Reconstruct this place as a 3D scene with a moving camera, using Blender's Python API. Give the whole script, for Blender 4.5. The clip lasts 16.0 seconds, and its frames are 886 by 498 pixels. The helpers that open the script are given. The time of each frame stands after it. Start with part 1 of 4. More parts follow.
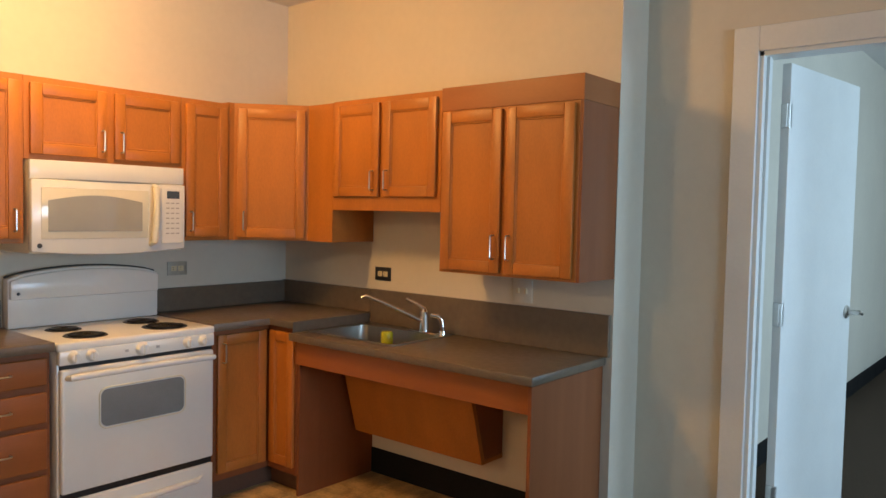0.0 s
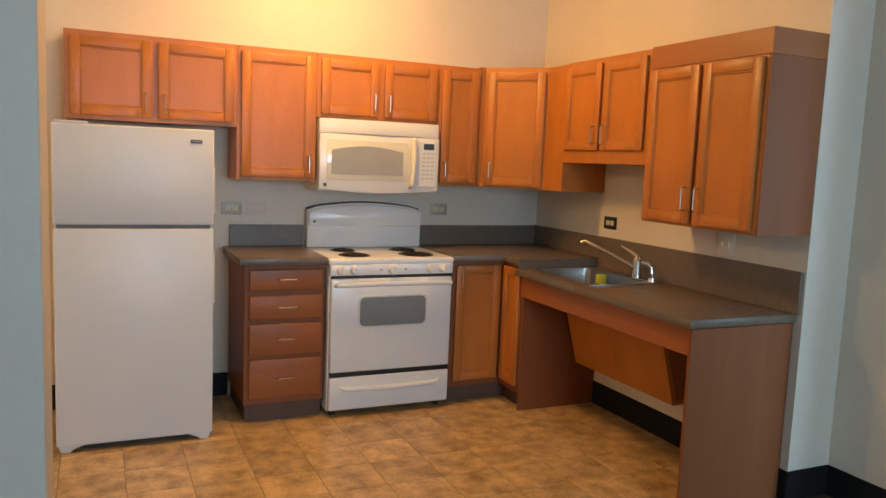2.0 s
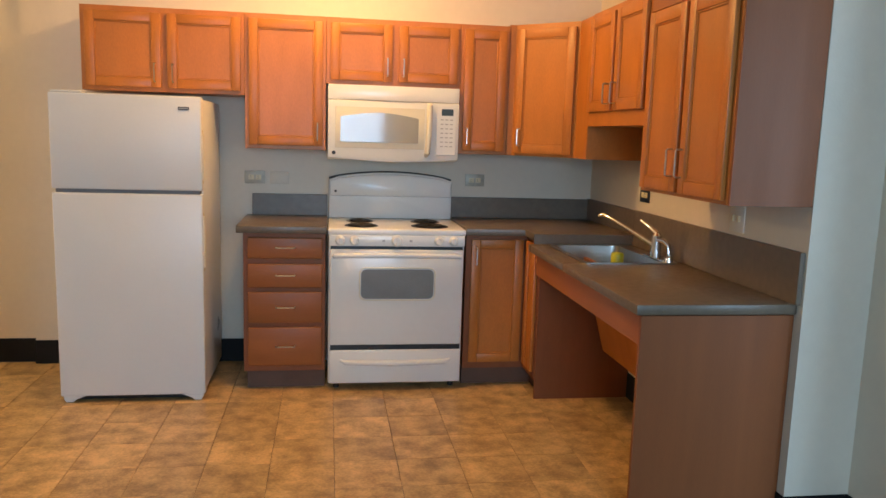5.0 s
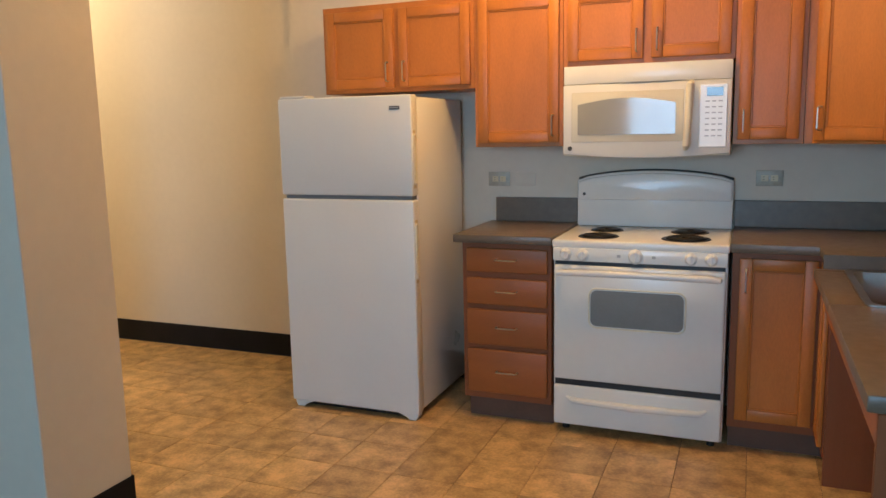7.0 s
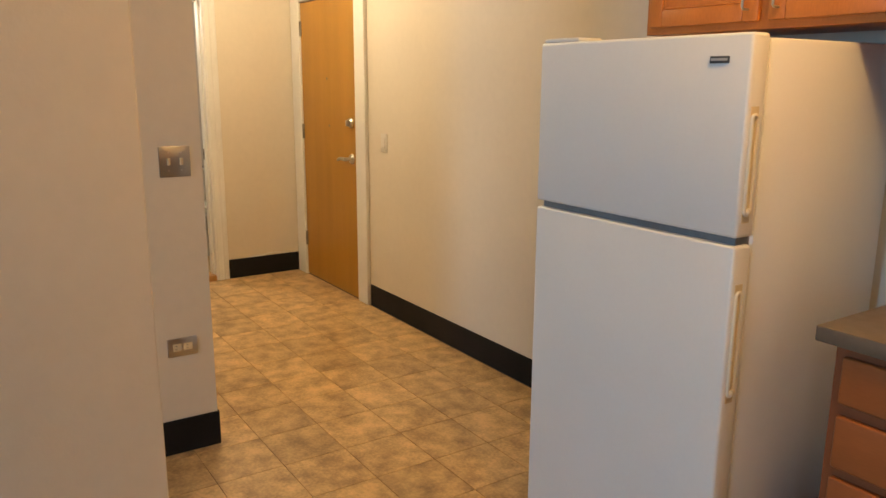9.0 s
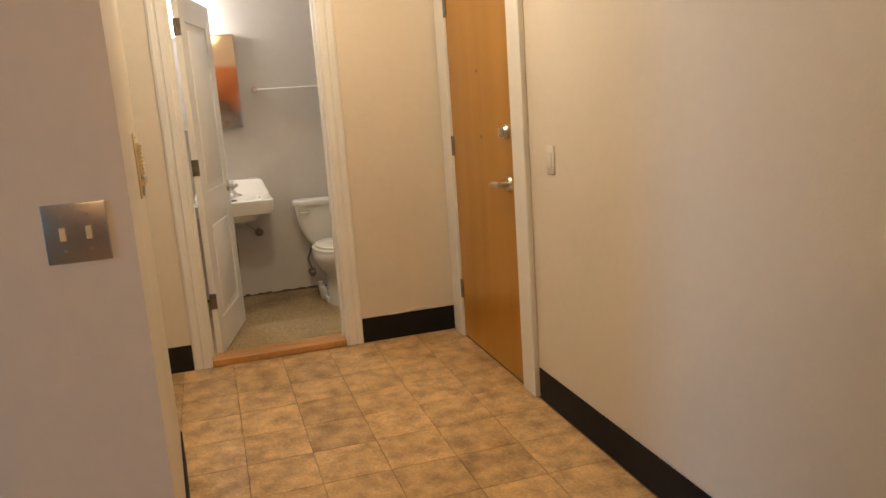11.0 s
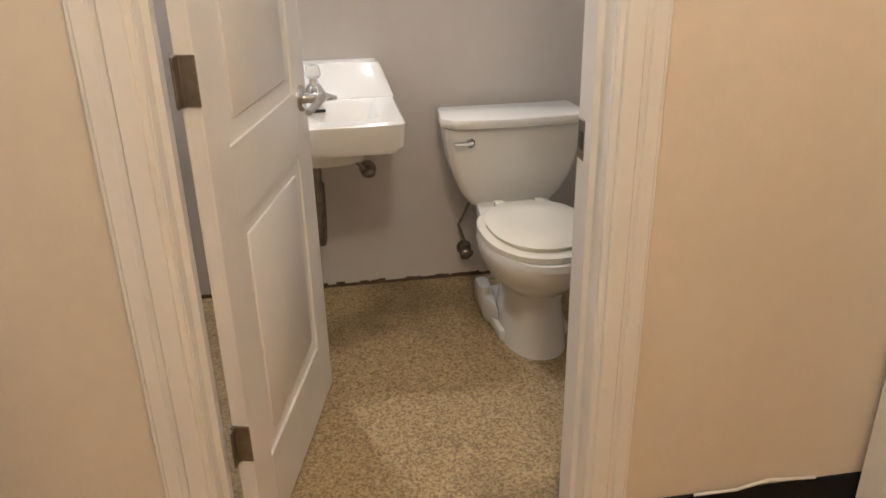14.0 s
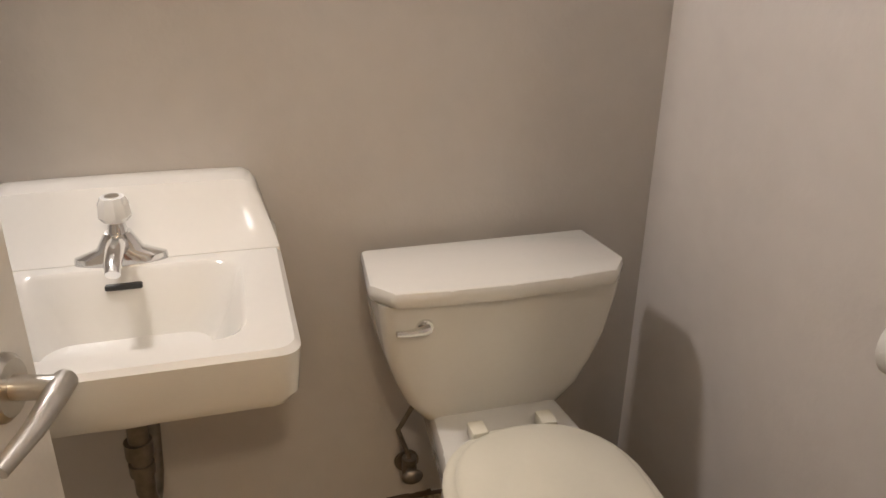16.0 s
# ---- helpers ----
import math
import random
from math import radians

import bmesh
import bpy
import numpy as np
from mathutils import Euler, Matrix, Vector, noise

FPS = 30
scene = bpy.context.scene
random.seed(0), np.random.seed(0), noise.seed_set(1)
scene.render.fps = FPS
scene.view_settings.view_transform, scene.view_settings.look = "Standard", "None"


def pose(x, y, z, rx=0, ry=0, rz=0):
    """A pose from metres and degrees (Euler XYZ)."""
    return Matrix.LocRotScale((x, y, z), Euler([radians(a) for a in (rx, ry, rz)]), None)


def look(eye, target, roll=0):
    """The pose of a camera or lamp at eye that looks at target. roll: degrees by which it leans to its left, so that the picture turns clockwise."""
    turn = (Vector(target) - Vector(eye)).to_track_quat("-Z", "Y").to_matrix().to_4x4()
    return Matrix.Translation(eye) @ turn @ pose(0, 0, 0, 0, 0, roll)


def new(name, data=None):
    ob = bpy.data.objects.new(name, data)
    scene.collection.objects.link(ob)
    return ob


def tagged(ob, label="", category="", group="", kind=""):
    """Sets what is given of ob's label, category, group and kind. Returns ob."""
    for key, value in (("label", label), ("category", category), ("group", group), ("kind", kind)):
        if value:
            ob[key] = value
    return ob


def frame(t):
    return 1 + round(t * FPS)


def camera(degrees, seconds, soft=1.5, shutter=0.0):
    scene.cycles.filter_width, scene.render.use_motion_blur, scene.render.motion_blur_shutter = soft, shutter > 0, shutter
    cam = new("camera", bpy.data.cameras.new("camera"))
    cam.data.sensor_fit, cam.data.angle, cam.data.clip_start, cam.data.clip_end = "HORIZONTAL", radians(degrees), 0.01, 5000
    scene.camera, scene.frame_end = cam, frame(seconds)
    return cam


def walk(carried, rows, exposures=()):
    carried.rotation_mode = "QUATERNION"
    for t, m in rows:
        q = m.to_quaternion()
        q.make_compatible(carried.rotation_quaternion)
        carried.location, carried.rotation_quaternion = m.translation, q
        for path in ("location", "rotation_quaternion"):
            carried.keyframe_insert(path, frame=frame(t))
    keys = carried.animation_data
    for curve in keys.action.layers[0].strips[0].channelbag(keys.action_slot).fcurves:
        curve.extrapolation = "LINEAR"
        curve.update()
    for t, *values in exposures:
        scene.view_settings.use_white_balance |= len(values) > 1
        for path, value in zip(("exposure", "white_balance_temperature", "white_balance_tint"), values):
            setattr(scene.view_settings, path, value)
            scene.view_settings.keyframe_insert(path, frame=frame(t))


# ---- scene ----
cam = camera(60.4, 16.0)
PATH = [
    (0, (0.034, 0.686, 1.55), (1.574, 1.959, 1.454), 1.2),
    (0.5, (0.082, 0.436, 1.544), (1.407, 1.928, 1.406), 2.2),
    (1, (0.077, 0.274, 1.517), (1.246, 1.891, 1.378), 0.5),
    (1.5, (0.133, 0.08, 1.541), (1.098, 1.822, 1.356), -0.8),
    (2, (0.296, -0.137, 1.529), (1.12, 1.67, 1.299), 2.4),
    (2.5, (0.397, -0.214, 1.517), (1.179, 1.609, 1.255), 0.7),
    (3, (0.54, -0.184, 1.502), (1.249, 1.659, 1.182), 0.7),
    (3.2, (0.619, -0.159, 1.501), (1.306, 1.702, 1.246), 1.0),
    (5.3, (1.63, -0.218, 1.475), (1.762, 1.755, 1.171), 0.3),
    (5.5, (1.72, -0.186, 1.476), (1.698, 1.791, 1.17), -1.0),
    (6, (2.023, -0.091, 1.478), (1.601, 1.833, 1.13), 1.0),
    (6.5, (2.225, 0.193, 1.442), (1.632, 2.079, 1.14), 1.4),
    (7, (2.356, 0.578, 1.465), (1.612, 2.409, 1.155), -1.2),
    (7.5, (2.436, 1.005, 1.465), (1.4, 2.664, 1.047), 0.5),
    (8, (2.289, 1.452, 1.513), (1.079, 2.989, 1.099), -0.8),
    (8.5, (2.199, 1.92, 1.55), (0.775, 3.245, 1.084), 0.3),
    (9, (1.965, 2.347, 1.521), (0.333, 3.419, 1.089), 0.3),
    (9.5, (1.663, 2.699, 1.517), (-0.08, 3.586, 1.097), -0.4),
    (11.8, (-0.211, 3.562, 1.399), (-2.135, 3.818, 0.919), -0.7),
    (12, (-0.432, 3.592, 1.428), (-2.355, 3.758, 0.903), 0.5),
    (12.5, (-0.985, 3.54, 1.435), (-2.871, 3.726, 0.795), 0.4),
    (13, (-1.516, 3.58, 1.399), (-3.396, 3.747, 0.739), -0.7),
    (13.5, (-2.025, 3.557, 1.382), (-3.889, 3.743, 0.68), -0.6),
    (14, (-2.500, 3.522, 1.371), (-4.311, 3.799, 0.571), -1.2),
    (14.5, (-2.954, 3.516, 1.366), (-4.707, 3.811, 0.449), 0.3),
    (15, (-3.335, 3.526, 1.357), (-5.022, 4.010, 0.399), -2.0),
    (15.5, (-3.628, 3.620, 1.365), (-5.335, 4.101, 0.440), 0.4),
    (16, (-3.808, 3.692, 1.356), (-5.572, 4.203, 0.564), 0.8),
]
walk(cam, [(t, look(eye, target, roll)) for t, eye, target, roll in PATH],
     [(0.0, -0.05, 8200, 12), (0.5, -0.1, 8300, 12), (1.0, -0.15, 8600, 12), (1.5, 0.0, 8300, 12), (3.0, 0.05, 8600, 12), (5.5, 0.1, 7700, 10),
      (6.5, 0.05, 7300, 8), (7.0, -0.08, 7200, 7), (8.0, -0.05, 7100, 6), (9.0, -0.08, 7000, 6), (9.5, -0.28, 7000, 8), (12.0, -0.2, 5700, 10), (12.5, -0.08, 5600, 10), (13.0, 0.06, 5500, 10),
      (14.0, 0.02, 5500, 11), (15.0, 0.08, 5900, 12), (15.5, 0.0, 6000, 13), (16.0, -0.22, 6000, 13)])

# ---------------- light ----------------
H_CEIL = 2.86
world = bpy.data.worlds.new("sky")
scene.world = world
world.use_nodes = True
_sky = world.node_tree.nodes.new("ShaderNodeTexSky")
_sky.sky_type, _sky.sun_disc = "NISHITA", False
_sky.sun_elevation, _sky.sun_rotation = radians(40), radians(60)
world.node_tree.links.new(_sky.outputs[0], world.node_tree.nodes["Background"].inputs[0])
world.node_tree.nodes["Background"].inputs[1].default_value = 0.12


def area_lamp(name, m, sx, sy, power, color, spread=180):
    d = bpy.data.lights.new(name, "AREA")
    d.shape, d.size, d.size_y, d.energy, d.color = "RECTANGLE", sx, sy, power, color
    d.spread = radians(spread)
    ob = new(name, d)
    ob.matrix_world = m
    return ob


def bulb(name, x, y, z, power, color, radius=0.06):
    d = bpy.data.lights.new(name, "POINT")
    d.energy, d.color, d.shadow_soft_size = power, color, radius
    ob = new(name, d)
    ob.location = (x, y, z)
    return ob


WARM = (1.0, 0.62, 0.26)
DAY = (0.33, 0.60, 1.0)
BATH = (1.0, 0.90, 0.80)
area_lamp("window_light", look((1.5, -3.80, 1.65), (1.5, 0, 1.3)), 1.75, 1.35, 168, DAY)
area_lamp("bedroom_window_light", look((5.6, -2.85, 1.6), (5.2, 2, 1.0)), 2.4, 1.6, 240, DAY)
bulb("kitchen_ceiling_light", 1.48, 3.64, 2.66, 55, WARM, 0.12)
bulb("hall_ceiling_light", -2.55, 3.75, 2.74, 64, (1.0, 0.80, 0.55), 0.10)
bulb("alcove_ceiling_light", -3.1, 2.0, 2.70, 9, (0.80, 0.88, 1.0), 0.10)
bulb("bathroom_wall_light", -5.19, 3.25, 2.05, 42, BATH, 0.07)
# Added fill with no real fixture, to brighten toilet, floor and north wall.
bulb("bathroom_fill_light", -4.45, 3.9, 2.70, 6, BATH, 0.10)

# ---------------- materials ----------------


def mat(name, color, rough=0.5, metal=0.0, vary=0.12, scale=6.0, fine=80.0, bump=0.0, bump_scale=200.0, spec=0.5,
        stretch=(1, 1, 1), second=None, rand=0.0, coat=0.0, stain_shade=0.0, sharp=0.0):
    """Principled material with two scales of tone variation, relief and per-piece variation."""
    m = bpy.data.materials.new(name)
    m.use_nodes = True
    nt = m.node_tree
    n, link = nt.nodes, nt.links.new
    p = n["Principled BSDF"]
    p.inputs["Roughness"].default_value = rough
    p.inputs["Metallic"].default_value = metal
    p.inputs["Specular IOR Level"].default_value = spec
    p.inputs["Coat Weight"].default_value = coat
    tc = n.new("ShaderNodeTexCoord")
    mp = n.new("ShaderNodeMapping")
    mp.inputs["Scale"].default_value = stretch
    link(tc.outputs["Object"], mp.inputs["Vector"])
    big = n.new("ShaderNodeTexNoise")
    big.inputs["Scale"].default_value = scale
    big.inputs["Detail"].default_value = 6
    small = n.new("ShaderNodeTexNoise")
    small.inputs["Scale"].default_value = fine
    small.inputs["Detail"].default_value = 3
    vec = mp.outputs[0]
    if rand:
        info = n.new("ShaderNodeObjectInfo")
        off = n.new("ShaderNodeVectorMath")
        off.operation = "SCALE"
        off.inputs[0].default_value = (37, 53, 71)
        link(info.outputs["Random"], off.inputs["Scale"])
        add = n.new("ShaderNodeVectorMath")
        link(vec, add.inputs[0])
        link(off.outputs[0], add.inputs[1])
        vec = add.outputs[0]
    link(vec, big.inputs["Vector"])
    link(vec, small.inputs["Vector"])
    mixf = n.new("ShaderNodeMath")
    mixf.operation = "MULTIPLY_ADD"
    link(small.outputs["Fac"], mixf.inputs[0])
    mixf.inputs[1].default_value = 0.45
    link(big.outputs["Fac"], mixf.inputs[2])
    ramp = n.new("ShaderNodeMapRange")
    ramp.inputs["From Min"].default_value = 0.45 + sharp
    ramp.inputs["From Max"].default_value = 1.0 - sharp
    link(mixf.outputs[0], ramp.inputs["Value"])
    c2 = second or tuple(c * (1 - vary) for c in color)
    c1 = color if second else tuple(min(1, c * (1 + vary * 0.5)) for c in color)
    mx = n.new("ShaderNodeMix")
    mx.data_type = "RGBA"
    mx.inputs["A"].default_value = (*c1, 1)
    mx.inputs["B"].default_value = (*c2, 1)
    link(ramp.outputs[0], mx.inputs["Factor"])
    out = mx.outputs["Result"]
    if rand:
        hv = n.new("ShaderNodeHueSaturation")
        mr = n.new("ShaderNodeMapRange")
        mr.inputs["To Min"].default_value = 1 - rand
        mr.inputs["To Max"].default_value = 1 + rand
        link(info.outputs["Random"], mr.inputs["Value"])
        link(mr.outputs[0], hv.inputs["Value"])
        link(out, hv.inputs["Color"])
        out = hv.outputs[0]
    if stain_shade:
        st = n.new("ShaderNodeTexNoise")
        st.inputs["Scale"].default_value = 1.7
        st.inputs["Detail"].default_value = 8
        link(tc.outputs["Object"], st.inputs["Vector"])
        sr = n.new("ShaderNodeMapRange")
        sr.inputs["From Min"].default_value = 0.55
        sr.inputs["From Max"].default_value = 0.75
        sr.inputs["To Max"].default_value = stain_shade
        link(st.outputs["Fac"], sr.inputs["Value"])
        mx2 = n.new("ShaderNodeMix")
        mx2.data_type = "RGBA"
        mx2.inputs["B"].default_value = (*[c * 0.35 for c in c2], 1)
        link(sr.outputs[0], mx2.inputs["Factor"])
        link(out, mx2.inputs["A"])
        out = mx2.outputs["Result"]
    link(out, p.inputs["Base Color"])
    rr = n.new("ShaderNodeMapRange")
    rr.inputs["To Min"].default_value = max(0.02, rough - 0.07)
    rr.inputs["To Max"].default_value = min(1, rough + 0.07)
    link(big.outputs["Fac"], rr.inputs["Value"])
    link(rr.outputs[0], p.inputs["Roughness"])
    if bump:
        bn = n.new("ShaderNodeTexNoise")
        bn.inputs["Scale"].default_value = bump_scale
        bn.inputs["Detail"].default_value = 2
        link(vec, bn.inputs["Vector"])
        b = n.new("ShaderNodeBump")
        b.inputs["Strength"].default_value = bump
        b.inputs["Distance"].default_value = 0.002
        link(bn.outputs["Fac"], b.inputs["Height"])
        link(b.outputs[0], p.inputs["Normal"])
    return m


M_WALL = mat("wall_paint", (0.68, 0.605, 0.49), 0.55, vary=0.06, scale=1.5, fine=25, bump=0.25, bump_scale=90)
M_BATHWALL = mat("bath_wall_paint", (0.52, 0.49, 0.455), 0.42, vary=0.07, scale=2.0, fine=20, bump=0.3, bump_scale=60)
# Bath wall paint made lighter: the lamplight on the north wall is in its colour.
M_BATHWALL_LIT = mat("bath_wall_paint_lit", (0.66, 0.615, 0.57), 0.42, vary=0.07, scale=2.0, fine=20, bump=0.3, bump_scale=60)
M_CEIL = mat("ceiling_paint", (0.78, 0.76, 0.72), 0.8, vary=0.05, scale=2, bump=0.2)
M_TRIM = mat("white_trim_paint", (0.76, 0.74, 0.69), 0.35, vary=0.06, scale=5, fine=60, bump=0.1, bump_scale=60)
M_DOORW = mat("white_door_paint", (0.78, 0.76, 0.71), 0.32, vary=0.06, scale=4, fine=90, bump=0.12, bump_scale=120)
M_BASE = mat("black_rubber_base", (0.010, 0.010, 0.010), 0.65, vary=0.3, scale=4, spec=0.2)
M_WOOD = mat("stained_maple", (0.50, 0.17, 0.037), 0.38, spec=0.4, vary=0.24, scale=1.6, fine=45, bump=0.08, bump_scale=150, stretch=(4, 4, 1.2))
# Same maple with level grain, darkened: the drawer fronts' shade is in the colour.
M_WOODH_SHADED = mat("stained_maple_level_grain_shaded", (0.35, 0.108, 0.031), 0.40, spec=0.35, vary=0.18, scale=1.8, fine=60, bump=0.08, bump_scale=150, stretch=(0.8, 0.8, 6))
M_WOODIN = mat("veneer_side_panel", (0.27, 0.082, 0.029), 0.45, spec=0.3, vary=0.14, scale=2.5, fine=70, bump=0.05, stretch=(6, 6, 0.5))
M_TOE = mat("toe_kick", (0.13, 0.06, 0.035), 0.6, vary=0.2)
M_COUNTER = mat("brown_laminate", (0.155, 0.115, 0.080), 0.36, vary=0.16, scale=30, fine=420, bump=0.05, bump_scale=300)
M_WHITE = mat("white_enamel", (0.80, 0.79, 0.74), 0.22, vary=0.03, scale=3, fine=30)
M_CREAM = mat("cream_plastic", (0.78, 0.72, 0.56), 0.3, vary=0.04, scale=4)
M_FRIDGE = mat("textured_white_steel", (0.78, 0.775, 0.74), 0.3, vary=0.03, scale=3, bump=0.25, bump_scale=420)
M_GREYGLASS = mat("grey_oven_glass", (0.26, 0.27, 0.265), 0.12, vary=0.1, scale=8)
M_MWGLASS = mat("screened_microwave_window", (0.36, 0.35, 0.31), 0.07, vary=0.06, scale=8, fine=400)
M_BLACK = mat("black_plastic", (0.015, 0.015, 0.015), 0.35, vary=0.3)
M_GAP = mat("dark_gasket", (0.06, 0.06, 0.06), 0.6, vary=0.2)
M_COIL = mat("burner_coil_metal", (0.02, 0.019, 0.018), 0.5, metal=0.4, vary=0.3)
M_CHROME = mat("chrome", (0.78, 0.78, 0.78), 0.12, metal=1.0, vary=0.06)
M_NICKEL = mat("satin_nickel", (0.60, 0.58, 0.54), 0.3, metal=1.0, vary=0.1, scale=20)
M_STEEL = mat("brushed_steel", (0.46, 0.45, 0.42), 0.33, metal=1.0, vary=0.1, scale=5, fine=200, stretch=(1, 8, 1))
M_HINGE = mat("tarnished_hinge", (0.26, 0.23, 0.19), 0.45, metal=0.9, vary=0.3, scale=30)
M_BRASS = mat("old_brass", (0.28, 0.16, 0.06), 0.45, metal=0.9, vary=0.4, scale=60)
M_SILVERPAINT = mat("aluminium_paint", (0.42, 0.41, 0.39), 0.34, metal=0.75, vary=0.25, scale=9, fine=60, bump=0.3, bump_scale=50)
M_PORC = mat("white_porcelain", (0.70, 0.685, 0.64), 0.10, vary=0.03, scale=3, coat=0.3)
M_SEAT = mat("bone_plastic_seat", (0.72, 0.69, 0.58), 0.22, vary=0.03, scale=3)
M_ENTRY = mat("orange_maple_veneer", (0.41, 0.195, 0.022), 0.34, vary=0.16, scale=1.5, fine=40, bump=0.04, stretch=(5, 5, 0.5))
M_OAK = mat("oak_sill", (0.52, 0.26, 0.08), 0.42, vary=0.45, scale=4, fine=50, bump=0.15, stretch=(9, 1, 1))
M_IVORY = mat("ivory_plastic", (0.68, 0.57, 0.36), 0.4, vary=0.05)
M_PLATEW = mat("white_cover_plate", (0.66, 0.62, 0.54), 0.4, vary=0.05)
M_CLEAR = mat("clear_acrylic_knob", (0.75, 0.75, 0.73), 0.08, vary=0.03)
M_YELLOW = mat("yellow_label", (0.50, 0.47, 0.02), 0.4, vary=0.1, scale=30)
M_GREENLABEL = mat("green_label", (0.18, 0.28, 0.08), 0.4, vary=0.1)
M_LCD = mat("blue_grey_display", (0.05, 0.08, 0.11), 0.1, vary=0.1)
M_MIRROR = mat("mirror_silver", (0.80, 0.80, 0.80), 0.02, metal=1.0, vary=0.0)
M_PLATESTEEL = mat("dull_plate_steel", (0.46, 0.42, 0.34), 0.5, metal=0.3, vary=0.15, scale=30)
M_TAPE = mat("tan_tape", (0.55, 0.38, 0.16), 0.6, vary=0.1)
M_BLUETAPE = mat("blue_tape", (0.18, 0.25, 0.42), 0.6, vary=0.1)
M_GREY = mat("grey_print", (0.42, 0.41, 0.38), 0.5, vary=0.05)
M_TILE = mat("mottled_vinyl_tile", (0.70, 0.46, 0.21), 0.36, second=(0.28, 0.172, 0.078), scale=10.0, fine=75, sharp=0.06, bump=0.10,
             bump_scale=60, rand=0.13)
M_TILEBED = mat("tile_joint", (0.14, 0.085, 0.05), 0.7, vary=0.2)
M_CARPET = mat("ribbed_carpet", (0.095, 0.065, 0.045), 0.95, vary=0.5, scale=40, fine=260, bump=1.0, bump_scale=260, stretch=(1, 5, 1), spec=0.1)
# Stains are real; their strength also paints in some of the basin's shade.
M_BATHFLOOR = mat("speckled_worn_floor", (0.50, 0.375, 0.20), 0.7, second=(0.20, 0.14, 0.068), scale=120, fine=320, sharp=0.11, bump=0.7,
                  bump_scale=160, stain_shade=0.8, spec=0.3)
M_STRIP = mat("dark_transition_strip", (0.03, 0.025, 0.02), 0.5, vary=0.2)
M_GRIME = mat("ragged_floor_edge", (0.10, 0.07, 0.045), 0.9, vary=0.4, scale=30)
M_FACADE = mat("far_brick", (0.30, 0.20, 0.15), 0.9, vary=0.3, scale=1.0, fine=12)
M_GLASS = bpy.data.materials.new("window_glass")
M_GLASS.use_nodes = True
M_GLASS.node_tree.nodes["Principled BSDF"].inputs["Transmission Weight"].default_value = 1.0
M_GLASS.node_tree.nodes["Principled BSDF"].inputs["Roughness"].default_value = 0.0

# ---------------- mesh helpers ----------------


class Shape:
    """Collects solids into one mesh."""

    def __init__(self):
        self.bm = bmesh.new()

    def _take(self, other):
        me = bpy.data.meshes.new("piece")
        other.to_mesh(me)
        other.free()
        self.bm.from_mesh(me)
        bpy.data.meshes.remove(me)
        return self

    def box(self, x0, y0, z0, x1, y1, z1, bevel=0.0, seg=2, m=None):
        b = bmesh.new()
        bmesh.ops.create_cube(b, size=1)
        for v in b.verts:
            v.co = Vector(((x0 + x1) / 2 + v.co.x * (x1 - x0), (y0 + y1) / 2 + v.co.y * (y1 - y0), (z0 + z1) / 2 + v.co.z * (z1 - z0)))
        if bevel:
            bmesh.ops.bevel(b, geom=b.edges[:], offset=bevel, segments=seg, profile=0.5, affect="EDGES")
        if m is not None:
            b.transform(m)
        bmesh.ops.recalc_face_normals(b, faces=b.faces[:])
        return self._take(b)

    def prism(self, pts, a0, a1, axis="z", bevel=0.0):
        """An outline of (u, v) pairs drawn along an axis: z: (x, y), y: (x, z), x: (y, z)."""
        b = bmesh.new()
        put = {"z": lambda u, v, w: (u, v, w), "y": lambda u, v, w: (u, w, v), "x": lambda u, v, w: (w, u, v)}[axis]
        lo = [b.verts.new(put(u, v, a0)) for u, v in pts]
        hi = [b.verts.new(put(u, v, a1)) for u, v in pts]
        b.faces.new(lo)
        b.faces.new(hi)
        for i in range(len(pts)):
            j = (i + 1) % len(pts)
            b.faces.new((lo[i], lo[j], hi[j], hi[i]))
        bmesh.ops.recalc_face_normals(b, faces=b.faces[:])
        if bevel:
            bmesh.ops.bevel(b, geom=b.edges[:], offset=bevel, segments=2, profile=0.5, affect="EDGES")
        return self._take(b)

    def tube(self, pts, r, n=12):
        """A round bar along points; r may be a list."""
        b = bmesh.new()
        pts = [Vector(p) for p in pts]
        rs = r if isinstance(r, (list, tuple)) else [r] * len(pts)
        rings = []
        for i, p in enumerate(pts):
            d = (pts[min(i + 1, len(pts) - 1)] - pts[max(i - 1, 0)]).normalized()
            u = d.orthogonal().normalized() if i == 0 else (u - d * u.dot(d)).normalized()
            w = d.cross(u)
            rings.append([b.verts.new(p + rs[i] * (u * math.cos(a) + w * math.sin(a))) for a in [2 * math.pi * k / n for k in range(n)]])
        for p, q in zip(rings, rings[1:]):
            for k in range(n):
                b.faces.new((p[k], p[(k + 1) % n], q[(k + 1) % n], q[k]))
        b.faces.new(rings[0])
        b.faces.new(rings[-1])
        bmesh.ops.recalc_face_normals(b, faces=b.faces[:])
        return self._take(b)

    def loft(self, rings, cap=True):
        """Skin over rings of points of equal count."""
        b = bmesh.new()
        rr = [[b.verts.new(p) for p in ring] for ring in rings]
        n = len(rr[0])
        for p, q in zip(rr, rr[1:]):
            for k in range(n):
                b.faces.new((p[k], p[(k + 1) % n], q[(k + 1) % n], q[k]))
        if cap:
            b.faces.new(rr[0])
            b.faces.new(rr[-1])
        bmesh.ops.recalc_face_normals(b, faces=b.faces[:])
        return self._take(b)

    def ball(self, x, y, z, rx, ry, rz, n=16):
        b = bmesh.new()
        bmesh.ops.create_uvsphere(b, u_segments=n, v_segments=n // 2, radius=1)
        for v in b.verts:
            v.co = Vector((x + v.co.x * rx, y + v.co.y * ry, z + v.co.z * rz))
        return self._take(b)

